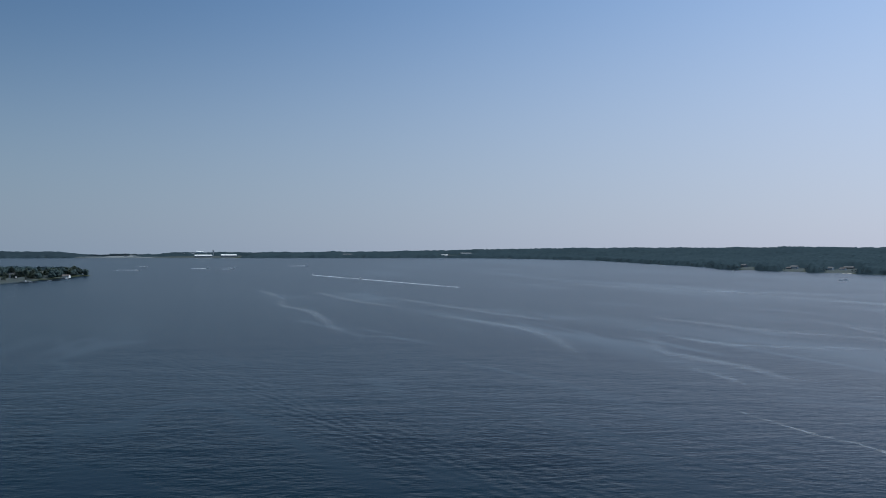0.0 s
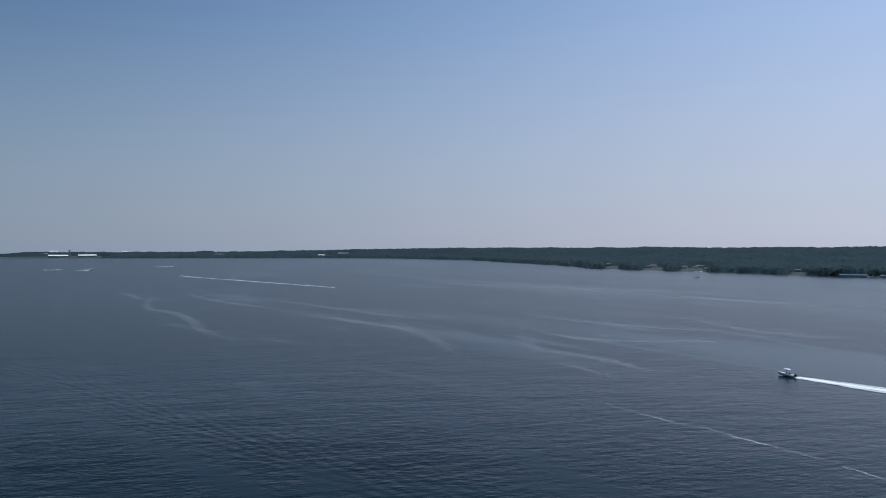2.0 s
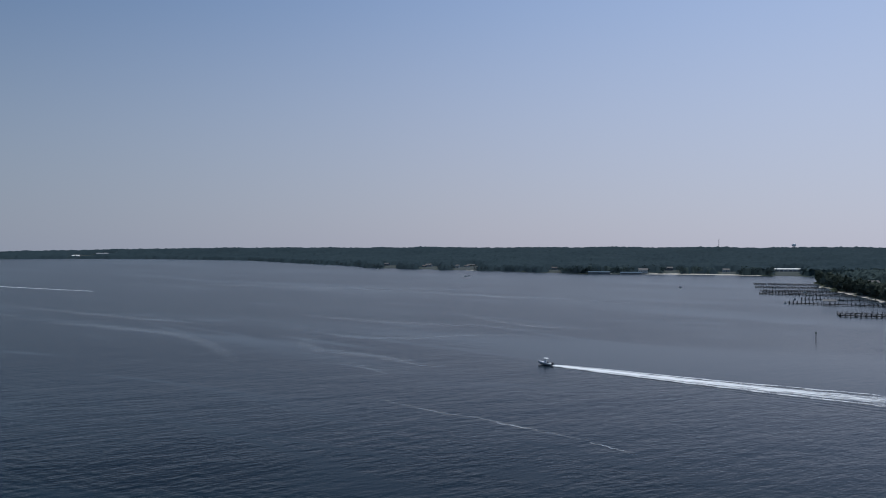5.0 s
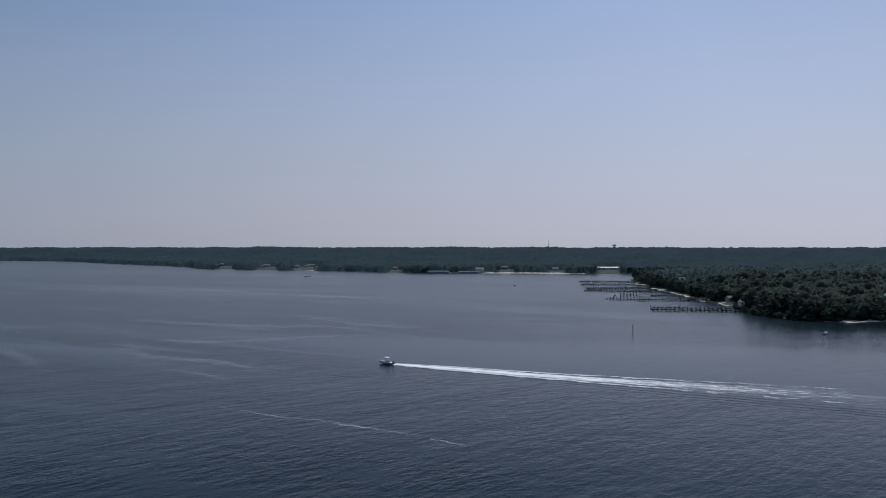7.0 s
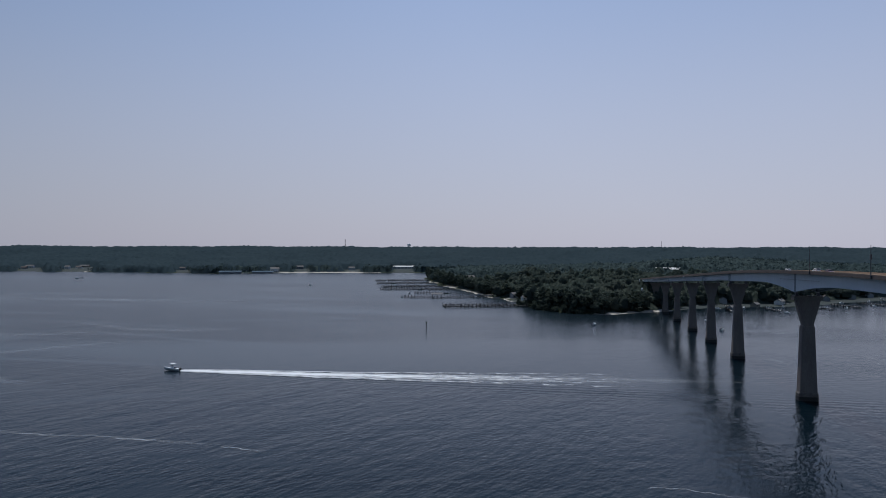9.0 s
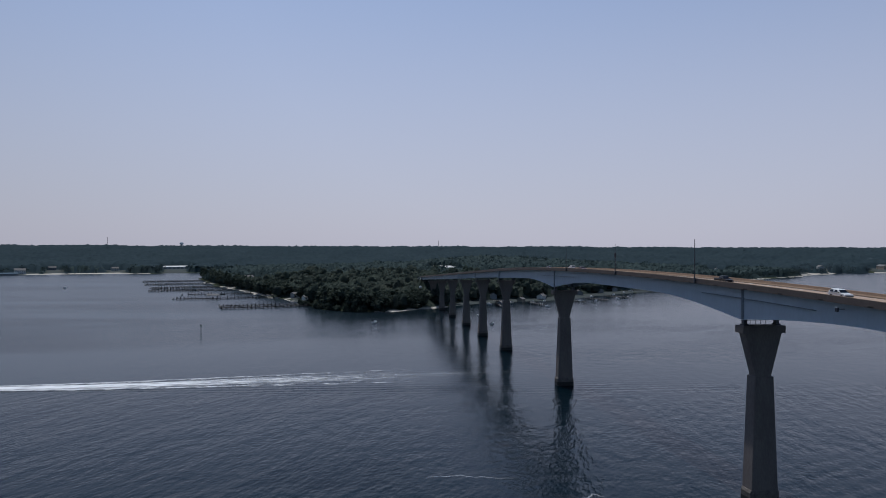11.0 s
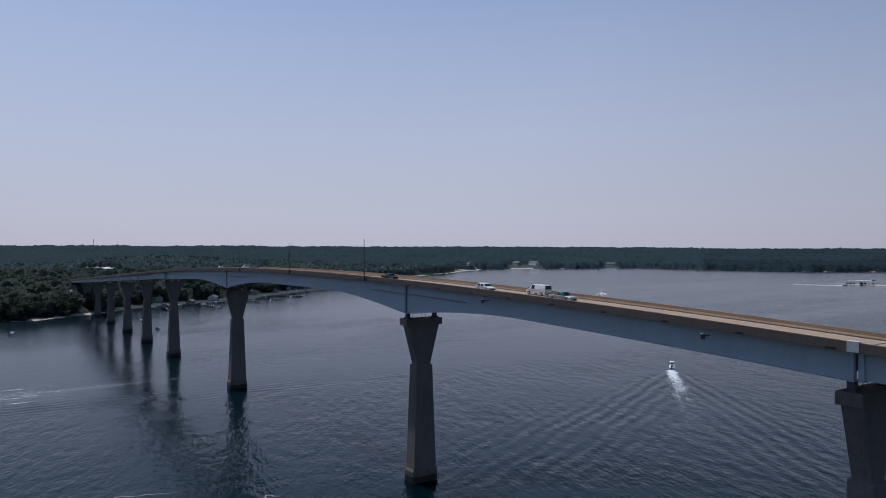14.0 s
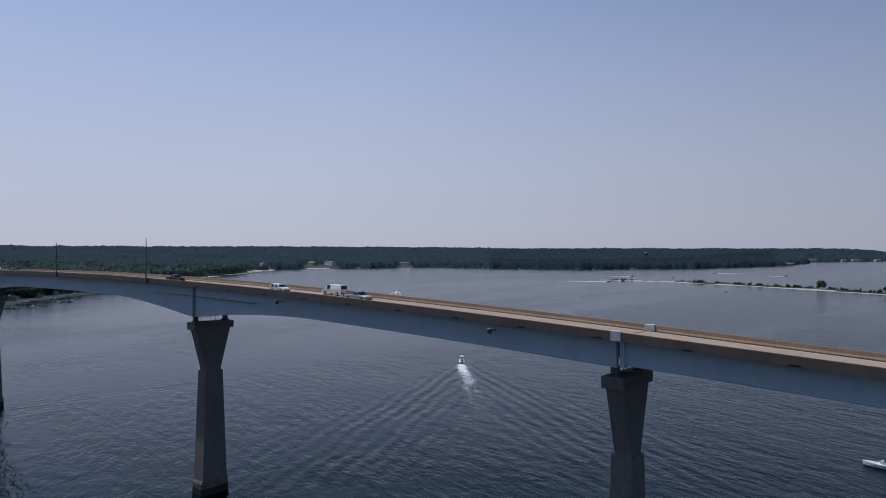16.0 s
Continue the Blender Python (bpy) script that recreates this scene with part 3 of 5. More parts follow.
edge_wood("wood_edge", 1750, 3600, 0.0046, -20, 150, M_LIFTEDLEAF, 51, 11.5, "far trees along the opposite shore", 28, 0.0, 2, 16, 1, False)
edge_wood("wood_edge", 1650, 2800, 0.0060, 100, 142, M_LIFTEDLEAF, 71, 15, "dark wooded headland on the far bank", 120, 0.0, 2, 16, 1, False)
edge_wood("wood_edge", 1050, 1700, 0.0084, -40, -21, M_MIDHAZELEAF, 61, 17, "round dark trees on the low island", 40, 0.75, 5, 8, 2)
edge_wood("tree_belt", 5130, 5190, 0.0024, -26.2, -23.6, M_FARHAZELEAF, 81, 10, "low dark tree belt across the airfield", 9000, 1.0, 2)
edge_wood("tree_belt", 5420, 5500, 0.0024, -24.9, -21.4, M_FARHAZELEAF, 83, 11, "low dark tree belt across the airfield", 9000, 1.0, 2)


# ---- the bridge ----
# local axes: x along the bridge from the near main pier, y across it towards the camera's side, z up
BRIDGE = pose(169.5, -21.5, 0, 0, 0, 25.04)
PIERS = [-232, -167, -101.7, -0.4, 135, 236, 302, 364, 430, 494, 558, 622]
HALF = 5.5
CREST, TOP = 58.0, 48.28
bridge = empty("bridge", BRIDGE)
tagged(bridge, "long high road bridge with blue steel girders on concrete piers", "bridge")


def parapet_top(s):
    d = s - CREST
    k, lim = (1.32e-4, 186.0) if d > 0 else (1.55e-4, 160.0)
    d = abs(d)
    return TOP - (k * d * d if d < lim else k * lim * lim + 2 * k * lim * (d - lim))


def bend(s):
    """The approach swings gently away past the last river span."""
    return -0.011 * max(0.0, s - 190)


def girder_drop(s):
    """How far the girder's underside hangs below the parapet's top."""
    if s > 236.2:
        return max(3.4, 4.5 - (s - 236) * 0.002)
    if s < -102.3:
        return 4.5
    near = min(abs(s), abs(s - 135))
    base = 4.95
    return base + (3.1 * (1 - min(near, 40) / 40) ** 1.6 if near < 40 else 0)


def stations(s0, s1, step):
    n_ = max(2, int(round((s1 - s0) / step)) + 1)
    return [s0 + (s1 - s0) * i / (n_ - 1) for i in range(n_)]


def swept(name, profile, mat, s0=-290, s1=800, step=6.0, label="", parent=bridge):
    """profile(s) gives the outline in (y, z) at station s."""
    rings = [[(s, y + bend(s), z) for y, z in profile(s)] for s in stations(s0, s1, step)]
    return part(name, loft(bmesh.new(), rings), mat, parent, label)


def deck_outline(s):
    z = parapet_top(s) - 0.85
    return [(-HALF + 0.42, z - 0.3), (HALF - 0.42, z - 0.3), (HALF - 0.42, z - 0.02), (0, z + 0.06), (-HALF + 0.42, z - 0.02)]


def parapet_outline(side):
    def outline(s):
        z = parapet_top(s)
        pts = [(HALF - 0.42, z - 1.25), (HALF, z - 1.25), (HALF, z), (HALF - 0.22, z), (HALF - 0.28, z - 0.5), (HALF - 0.42, z - 0.75)]
        return [(side * y, zz) for y, zz in (pts if side > 0 else reversed(pts))]
    return outline


swept("deck", deck_outline, M_DECK, label="worn pale concrete road deck")
for side in (1, -1):
    parapet = swept("parapet", parapet_outline(side), M_PARAPET, label="tan concrete parapet")

    # added thin sheet that paints the shade of the outer face
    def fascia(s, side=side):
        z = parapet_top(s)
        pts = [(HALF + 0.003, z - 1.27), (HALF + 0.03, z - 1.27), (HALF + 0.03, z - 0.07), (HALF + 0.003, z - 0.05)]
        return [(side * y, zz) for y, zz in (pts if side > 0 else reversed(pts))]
    swept("fascia", fascia, M_SHADEDFACE, label="outer parapet face with its shade painted in", parent=parapet)

# joints between lengths of girder stand open a hand's width at the expansion pier
GIRDERS = [(-290, -102.45), (-102.1, 235.6), (236.4, 495), (495.4, 800)]
for y in (3.75, -3.75):
    for s0, s1 in GIRDERS:
        def web(s, y=y):
            z1, z0 = parapet_top(s) - 1.25, parapet_top(s) - girder_drop(s)
            return [(y - 0.04, z0 + 0.07), (y + 0.04, z0 + 0.07), (y + 0.04, z1 - 0.05), (y - 0.04, z1 - 0.05)]

        def low(s, y=y):
            z0 = parapet_top(s) - girder_drop(s)
            return [(y - 0.4, z0), (y + 0.4, z0), (y + 0.4, z0 + 0.07), (y - 0.4, z0 + 0.07)]

        def high(s, y=y):
            z1 = parapet_top(s) - 1.25
            return [(y - 0.35, z1 - 0.05), (y + 0.35, z1 - 0.05), (y + 0.35, z1), (y - 0.35, z1)]
        girder = swept("girder", web, M_STEEL, s0, s1, 3.0, "pale blue painted steel girder")
        swept("flange", low, M_STEEL, s0, s1, 3.0, parent=girder)
        swept("flange", high, M_STEEL, s0, s1, 6.0, parent=girder)
        # upright stiffeners at the piers, and short ones low on the haunches
        for p in PIERS:
            if s0 - 1 <= p <= s1 + 1:
                bm = bmesh.new()
                z1, z0 = parapet_top(p) - 1.3, parapet_top(p) - girder_drop(p) + 0.07
                q = min(max(p, s0 + 0.4), s1 - 0.4)
                box(bm, q - 0.32, q + 0.32, y + 0.04, y + 0.36, z0, z1, 0.02)
                box(bm, q - 0.32, q + 0.32, y - 0.36, y - 0.04, z0, z1, 0.02)
                part("stiffener", bm, M_DARKBLUE if p in (-0.4, 135) else M_STEEL, girder)
        for p in (-0.4, 135):
            if s0 < p < s1:
                bm = bmesh.new()
                rings = []
                for s in stations(p - 24, p + 17, 3):
                    z = parapet_top(s) - 3.4
                    rings.append([(s, y + 0.04, z - 0.06), (s, y + 0.5, z - 0.06), (s, y + 0.5, z + 0.04), (s, y + 0.04, z + 0.04)])
                part("stiffener", loft(bm, rings), M_DARKBLUE if y > 0 else M_STEEL, girder)
# cross frames between the girders
for s in range(-282, 790, 16):
    bm = bmesh.new()
    zt, zb = parapet_top(s) - 1.6, parapet_top(s) - girder_drop(s) + 0.4
    for a_, b_ in (((s, -3.7, zt), (s, 3.7, zt)), ((s, -3.7, zb), (s, 3.7, zb)), ((s, -3.7, zb), (s, 0, zt)), ((s, 3.7, zb), (s, 0, zt))):
        tube(bm, a_, b_, 0.09, sides=5)
    part("cross_frame", bm, M_STEEL, bridge)


def pier(s):
    """A flared pier: ring footing, tapered shaft, wedge head, cap with two bearings."""
    root = empty("pier")
    root.parent = bridge
    root.location = (s, bend(s) - (0.3 if s in (-0.4, 135) else 0), 0)
    top = parapet_top(s) - girder_drop(s) - 1.25
    waist = top - 11.0
    g = 1.0 if waist > 18 else 0.96
    wide = 0.75 if s in (-0.4, 135) else 0.0          # the two main piers are broader
    bottom_w, bottom_l = 3.6 + 0.4 * (s in (-0.4, 135)) + 2.1 * waist / 27, 3.3 + 0.6 * waist / 27
    part("footing", loft(bmesh.new(), [oblong(bottom_w + 0.8, bottom_l + 0.6, -5, 0.5), oblong(bottom_w + 0.8, bottom_l + 0.6, 1.5, 0.5)]), M_WET, root, "wet dark pier footing")
    part("collar", loft(bmesh.new(), [oblong(bottom_w + 0.7, bottom_l + 0.5, 1.5, 0.5), oblong(bottom_w + 0.7, bottom_l + 0.5, 2.5, 0.5),
                                      oblong(bottom_w + 0.25, bottom_l + 0.2, 3.1, 0.3)]), M_FOOT, root, "pale worn concrete collar")
    part("shaft", loft(bmesh.new(), [oblong(bottom_w, bottom_l, 3.1, 0.18), oblong(3.6 * g + wide, 3.3 * g, waist, 0.15)]), M_CONCRETE, root, "tapered grey concrete shaft")
    part("head", loft(bmesh.new(), [oblong(3.0 + wide, 2.6, waist, 0.12), oblong(3.05 + wide, 2.6, waist + 0.5, 0.12), oblong(7.8 + wide, 2.7, top - 1.6, 0.12)]), M_CONCRETE, root, "wedge-shaped pier head")
    bm = loft(bmesh.new(), [oblong(9.2 + wide, 3.2, top - 1.6, 0.08), oblong(9.2 + wide, 3.2, top, 0.08)])
    cap = part("cap", bm, M_CONCRETE, root, "ribbed dark concrete pier cap")
    for k in range(5):
        part("rib", loft(bmesh.new(), [oblong(9.34 + wide, 3.34, top - 1.52 + k * 0.3, 0.1), oblong(9.34 + wide, 3.34, top - 1.36 + k * 0.3, 0.1)]), M_CONCRETE, cap)
    for y in (3.75, -3.75):
        bm = bmesh.new()
        box(bm, -0.75, 0.75, y - 0.6, y + 0.6, top, top + 0.35, 0.04)
        box(bm, -0.5, 0.5, y - 0.42, y + 0.42, top + 0.35, top + 1.25, 0.05)
        part("bearing", bm, M_DARKSTEEL, root)
    bm = bmesh.new()
    for y in (-1.8, -0.6, 0.6, 1.8):
        tube(bm, (0.9, y, top), (0.9, y, top + 1.0), 0.05, sides=5)
    tube(bm, (0.9, -2.6, top + 1.0), (0.9, 2.6, top + 1.0), 0.05, sides=5)
    part("inspection_rail", bm, M_DARKSTEEL, root)
    return root


for s in PIERS:
    pier(s)


def light_pole(s, tall, side=1):
    root = empty("light_pole", BRIDGE @ pose(s, side * (HALF + 0.16), parapet_top(s) - 1.2))
    bm = bmesh.new()
    tube(bm, (0, 0, 0), (0, 0, tall), 0.16, 0.08, 8)
    part("pole", bm, M_DARKSTEEL, root)
    bm = bmesh.new()
    box(bm, -0.3, 0.3, -0.16, 0.2, 0, 0.9, 0.03)
    part("bracket", bm, M_DARKSTEEL, root)
    if 60 < s < 70:
        bm = bmesh.new()
        box(bm, -0.35, 0.35, -0.2, 0.2, tall * 0.55, tall * 0.72, 0.03)
        part("aerial", bm, M_DARKSTEEL, root)
    return tagged(root, "tall slim dark pole bolted to the parapet", "pole", "poles on the bridge")


for s, tall in ((17.3, 10.6), (67.0, 9.4), (114.8, 9.6)):
    light_pole(s, tall)

# cover plates over the expansion joint, one outside each parapet, with the open joint across the road
for side in (1, -1):
    bm = bmesh.new()
    z = parapet_top(-101.7)
    y0, y1 = sorted((side * (HALF - 0.5), side * (HALF + 0.06)))
    box(bm, -103.3, -101.9, y0, y1, z - 1.3, z + 0.03, 0.03)
    part("joint_cover", bm, material("white_cover_plate", (0.62, 0.62, 0.62), 0.6, second=(0.45, 0.44, 0.43), scale=2), bridge, "white painted joint cover plate")
M_GRIME = material("dark_scupper_grime", (0.02, 0.017, 0.016), 0.8, scale=3)
# drain scuppers low on the outer faces of the parapets
for i, s in enumerate(range(-280, 300, 12)):
    bm = bmesh.new()
    z = parapet_top(s)
    box(bm, s - 0.65, s + 0.65, HALF - 0.02, HALF + 0.05, z - 1.22, z - 0.98, 0.01)
    part("scupper", bm, M_GRIME, bridge, "dark drain scupper")
# the open joint across the road between the covers
bm = bmesh.new()
rings = []
for s in (-102.5, -102.2):
    z = parapet_top(s) - 0.85
    rings.append([(s, -4.95, z - 0.03), (s, 4.95, z - 0.03), (s, 4.95, z - 0.008), (s, 0, z + 0.07), (s, -4.95, z - 0.008)])
part("expansion_joint", loft(bm, rings), M_GRIME, bridge, "dark open joint across the road")
# small lamps for boats hang on the girder's side
for s in (-82.3, -31.8):
    bm = bmesh.new()
    z = parapet_top(s) - 2.4
    box(bm, s - 0.26, s + 0.26, 5.05, 5.5, z - 0.42, z + 0.28, 0.06)
    lamp = part("navigation_lamp", bm, M_DARKSTEEL, bridge, "small dark navigation lamp box")
    bm = bmesh.new()
    box(bm, s - 0.07, s + 0.07, 3.79, 5.05, z - 0.03, z + 0.10)
    part("lamp_arm", bm, M_DARKSTEEL, lamp)
    bm = bmesh.new()
    box(bm, s - 0.3, s + 0.3, 5.0, 5.55, z + 0.28, z + 0.40, 0.04)
    part("lamp_lid", bm, M_STEEL, lamp, "pale lamp lid")
# painted lines along the road
M_LINE = material("faded_road_paint", (0.60, 0.52, 0.25), 0.8, second=(0.45, 0.40, 0.24), scale=1)
M_WHITE_LINE = material("faded_white_paint", (0.65, 0.64, 0.62), 0.8, scale=1)
for y, mat in ((0.12, M_LINE), (-0.12, M_LINE), (4.2, M_WHITE_LINE), (-4.2, M_WHITE_LINE)):
    def stripe(s, y=y):
        z = parapet_top(s) - 0.85 + 0.06 - abs(y) * 0.08 / 5.08
        return [(y - 0.06, z + 0.004), (y + 0.06, z + 0.004), (y + 0.06, z + 0.012), (y - 0.06, z + 0.012)]
    swept("lane_line", stripe, mat)


def gutter(s):
    z = parapet_top(s) - 0.85 - 0.005
    return [(-5.05, z + 0.006), (-4.72, z + 0.006), (-4.72, z + 0.014), (-5.05, z + 0.014)]


swept("gutter", gutter, M_GRIME, label="dark grimy gutter along the kerb")


# ---- small building kit ----
def flat(name, rgb, rough=0.6, metal=0.0, spec=0.4):
    return material(name, rgb, rough, metal, second=tuple(c * 0.86 for c in rgb), scale=0.9, spec=spec)


M_WHITE = flat("white_gelcoat", (0.72, 0.73, 0.74), 0.35)
M_NAVY = flat("dark_hull_paint", (0.03, 0.035, 0.05), 0.35)
M_BLACK = flat("black_rubber", (0.015, 0.015, 0.016), 0.7)
M_GLASS = flat("tinted_glass", (0.012, 0.014, 0.018), 0.08, spec=0.6)
M_TIMBER = material("weathered_timber", (0.042, 0.040, 0.040), 0.9, second=(0.026, 0.025, 0.025), scale=1.2, grain=8, bump=0.01, per_object=0.2)
M_PALEBOARD = material("sun_bleached_boards", (0.30, 0.28, 0.255), 0.9, second=(0.21, 0.195, 0.18), scale=1.2, grain=8, bump=0.01)
M_BARK = material("tree_bark", (0.05, 0.04, 0.03), 0.95, scale=2, bump=0.02)
M_LEAVES = material("tree_leaves", (0.056, 0.078, 0.064), 0.9, second=(0.100, 0.114, 0.088), scale=0.3, grain=6, island=0.3, per_object=0.3, spec=0.03, leafy=0.5)
M_SHINGLE = material("grey_roof_shingle", (0.16, 0.155, 0.15), 0.9, second=(0.11, 0.105, 0.10), scale=0.8, bump=0.02)
M_BROWNROOF = material("brown_roof_shingle", (0.13, 0.11, 0.10), 0.9, scale=0.8, bump=0.02)
M_BLUEROOF = material("blue_metal_roof", (0.065, 0.105, 0.145), 0.85, scale=0.3, spec=0.15)
M_WALL = material("pale_house_siding", (0.70, 0.69, 0.66), 0.8, second=(0.58, 0.57, 0.55), scale=0.4, per_object=0.15)
M_TANWALL = material("tan_house_siding", (0.36, 0.30, 0.24), 0.8, scale=0.4, per_object=0.15)
M_GREYWALL = material("grey_house_siding", (0.28, 0.29, 0.30), 0.8, scale=0.4, per_object=0.15)
M_CHROME = flat("polished_metal", (0.6, 0.6, 0.6), 0.25, 0.9)
M_HEADLIGHT = flat("clear_lamp_lens", (0.75, 0.76, 0.78), 0.15)
M_TAILLIGHT = flat("red_lamp_lens", (0.35, 0.02, 0.02), 0.2)


def ellipse(cx, cy, z, a_, b_, k=10):
    return [(cx + a_ * math.cos(2 * math.pi * i / k), cy + b_ * math.sin(2 * math.pi * i / k), z) for i in range(k)]


# ---- vehicles ----
def wheel(root, x, y, r, side):
    w = empty("wheel")
    w.parent = root
    w.location = (x, y, r)
    bm = bmesh.new()
    rings = []
    for dy, rr in ((-0.11, r * 0.62), (-0.11, r * 0.94), (-0.08, r), (0.08, r), (0.11, r * 0.94), (0.11, r * 0.62)):
        rings.append([(rr * math.cos(2 * math.pi * k / 14), dy, rr * math.sin(2 * math.pi * k / 14)) for k in range(14)])
    part("tyre", loft(bm, rings), M_BLACK, w)
    bm = bmesh.new()
    tube(bm, (0, -0.115, 0), (0, 0.115, 0), r * 0.6, sides=12)
    tube(bm, (0, 0.1 * side, 0), (0, 0.135 * side, 0), r * 0.2, r * 0.14, sides=8)
    part("rim", bm, M_CHROME, w, "silver alloy rim")


def side_shell(bm, outline, half_of):
    """A body from its side outline (x, z), with the half width taken from the height."""
    left = [bm.verts.new((x, half_of(x, z), z)) for x, z in outline]
    right = [bm.verts.new((x, -half_of(x, z), z)) for x, z in outline]
    k = len(outline)
    for i in range(k):
        j = (i + 1) % k
        bm.faces.new((left[i], left[j], right[j], right[i]))
    bm.faces.new(list(reversed(left)))
    bm.faces.new(right)
    bmesh.ops.recalc_face_normals(bm, faces=bm.faces)
    return bm


# kind: length, half width, wheel radius, front axle, rear axle, lower body outline, cabin outline
CAR_SHAPES = {
    "sedan": (4.7, 0.9, 0.33, 1.45, -1.35,
              [(-2.3, 0.35), (2.25, 0.3), (2.35, 0.55), (2.2, 0.72), (1.1, 0.9), (-1.5, 0.98), (-2.25, 0.95), (-2.36, 0.65)],
              [(0.95, 0.9), (0.2, 1.38), (-0.85, 1.42), (-1.75, 0.97)]),
    "suv": (4.6, 0.93, 0.36, 1.4, -1.3,
            [(-2.2, 0.38), (2.15, 0.35), (2.3, 0.6), (2.2, 0.88), (1.05, 1.05), (-1.9, 1.1), (-2.28, 1.0), (-2.3, 0.6)],
            [(1.0, 1.05), (0.35, 1.6), (-1.5, 1.66), (-2.2, 1.08)]),
    "van": (5.7, 1.0, 0.37, 1.8, -1.75,
            [(-2.8, 0.42), (2.75, 0.38), (2.85, 0.65), (2.7, 1.0), (1.85, 1.22), (-2.75, 1.25), (-2.85, 0.7)],
            [(1.9, 1.2), (1.1, 1.95), (0.7, 2.08), (-2.6, 2.1), (-2.78, 1.24)]),
    "pickup": (5.6, 0.98, 0.39, 1.75, -1.7,
               [(-2.75, 0.48), (2.65, 0.42), (2.8, 0.7), (2.7, 1.0), (1.35, 1.12), (-0.75, 1.15), (-0.78, 1.12), (-2.72, 1.14), (-2.8, 0.7)],
               [(1.3, 1.1), (0.65, 1.72), (-0.45, 1.75), (-0.8, 1.12)]),
}


def vehicle(kind, paint, m, label, category, lower=None):
    length, half, r, fa, ra, low, cab = CAR_SHAPES[kind]
    root = empty(category.replace(" ", "_"), m)
    bm = bmesh.new()
    side_shell(bm, low, lambda x, z: half * (0.94 if z > 0.85 or z < 0.5 else 1.0) * (0.93 if abs(x) > length * 0.46 else 1.0))
    bmesh.ops.bevel(bm, geom=list(bm.edges), offset=0.05, segments=1, affect="EDGES")
    part("body", bm, lower or paint, root)
    bm = bmesh.new()
    top = max(z for _, z in cab)
    side_shell(bm, cab, lambda x, z: half * (0.90 if z < top - 0.25 else 0.72))
    bmesh.ops.bevel(bm, geom=list(bm.edges), offset=0.05, segments=1, affect="EDGES")
    part("cabin", bm, paint, root)
    # glass stands a little proud of the cabin's sides, front and back
    z0, z1 = cab[0][1] + 0.05, top - 0.12
    xs = [c[0] for c in cab]
    front, back = max(xs) - 0.35, min(xs) + 0.35
    if kind == "van":
        back = front - 1.3
    mid = (front + back) / 2
    spans = [(mid + 0.05, front - 0.25), (back + 0.15, mid - 0.05)] if kind != "van" else [(back, front - 0.25)]
    for side in (1, -1):
        for x0, x1 in spans:
            bm = bmesh.new()
            ya, yb = side * (half * 0.90 + 0.012), side * (half * 0.74 + 0.02)
            q = [(x0, ya, z0), (x1, ya, z0), (x1 - 0.28, yb, z1), (x0 + 0.1, yb, z1)]
            loft(bm, [[(x, y - side * 0.03, z) for x, y, z in q], [(x, y + side * 0.004, z) for x, y, z in q]])
            bmesh.ops.recalc_face_normals(bm, faces=bm.faces)
            part("side_window", bm, M_GLASS, root)
    for a_, b_ in ((cab[0], cab[1]), (cab[-1], cab[-2])):
        bm = bmesh.new()
        dx = 0.03 if a_[0] > 0 else -0.03
        q = []
        for f, hw in ((0.1, 0.82), (0.9, 0.68)):
            x, z = a_[0] + (b_[0] - a_[0]) * f, a_[1] + (b_[1] - a_[1]) * f
            q.append(((x + dx, half * hw, z + 0.02), (x + dx, -half * hw, z + 0.02)))
        ring = [q[0][0], q[0][1], q[1][1], q[1][0]]
        loft(bm, [[(x - dx * 1.5, y, z - 0.03) for x, y, z in ring], ring])
        bmesh.ops.recalc_face_normals(bm, faces=bm.faces)
        part("windscreen" if dx > 0 else "rear_window", bm, M_GLASS, root)
    for side in (1, -1):
        bm = bmesh.new()
        box(bm, length / 2 - 0.22, length / 2 - 0.02, side * half * 0.72 - 0.16, side * half * 0.72 + 0.16, 0.62, 0.78, 0.02)
        part("headlight", bm, M_HEADLIGHT, root)
        bm = bmesh.new()
        box(bm, -length / 2 - 0.01, -length / 2 + 0.15, side * half * 0.75 - 0.13, side * half * 0.75 + 0.13, 0.68, 0.9, 0.02)
        part("taillight", bm, M_TAILLIGHT, root)
        for x in (fa, ra):
            wheel(root, x, side * (half - 0.1), r, side)
        bm = bmesh.new()
        box(bm, cab[0][0] - 0.35, cab[0][0] - 0.2, side * (half + 0.02) - 0.09, side * (half + 0.02) + 0.09, z0 - 0.02, z0 + 0.14, 0.02)
        part("mirror", bm, M_BLACK, root)
    if kind == "pickup":
        bm = bmesh.new()
        box(bm, -2.66, -0.86, -0.78, 0.78, 1.145, 1.17)
        part("truck_bed", bm, M_BLACK, root, "dark open load bed")
    for x in (length / 2 - 0.04, -length / 2 + 0.04):
        bm = bmesh.new()
        box(bm, x - 0.09, x + 0.09, -half * 0.9, half * 0.9, 0.4, 0.58, 0.03)
        part("bumper", bm, M_BLACK, root)
    return tagged(root, label, category)


def on_road(s, y, ahead):
    """A pose on the bridge's road; ahead -1 drives towards the near end."""
    grade = math.degrees(math.atan((parapet_top(s + 1) - parapet_top(s - 1)) / 2))
    z = parapet_top(s) - 0.79 - abs(y) * 0.08 / 5.08
    return BRIDGE @ pose(s, y + bend(s), z, 0, -grade if ahead > 0 else grade, 0 if ahead > 0 else 180)


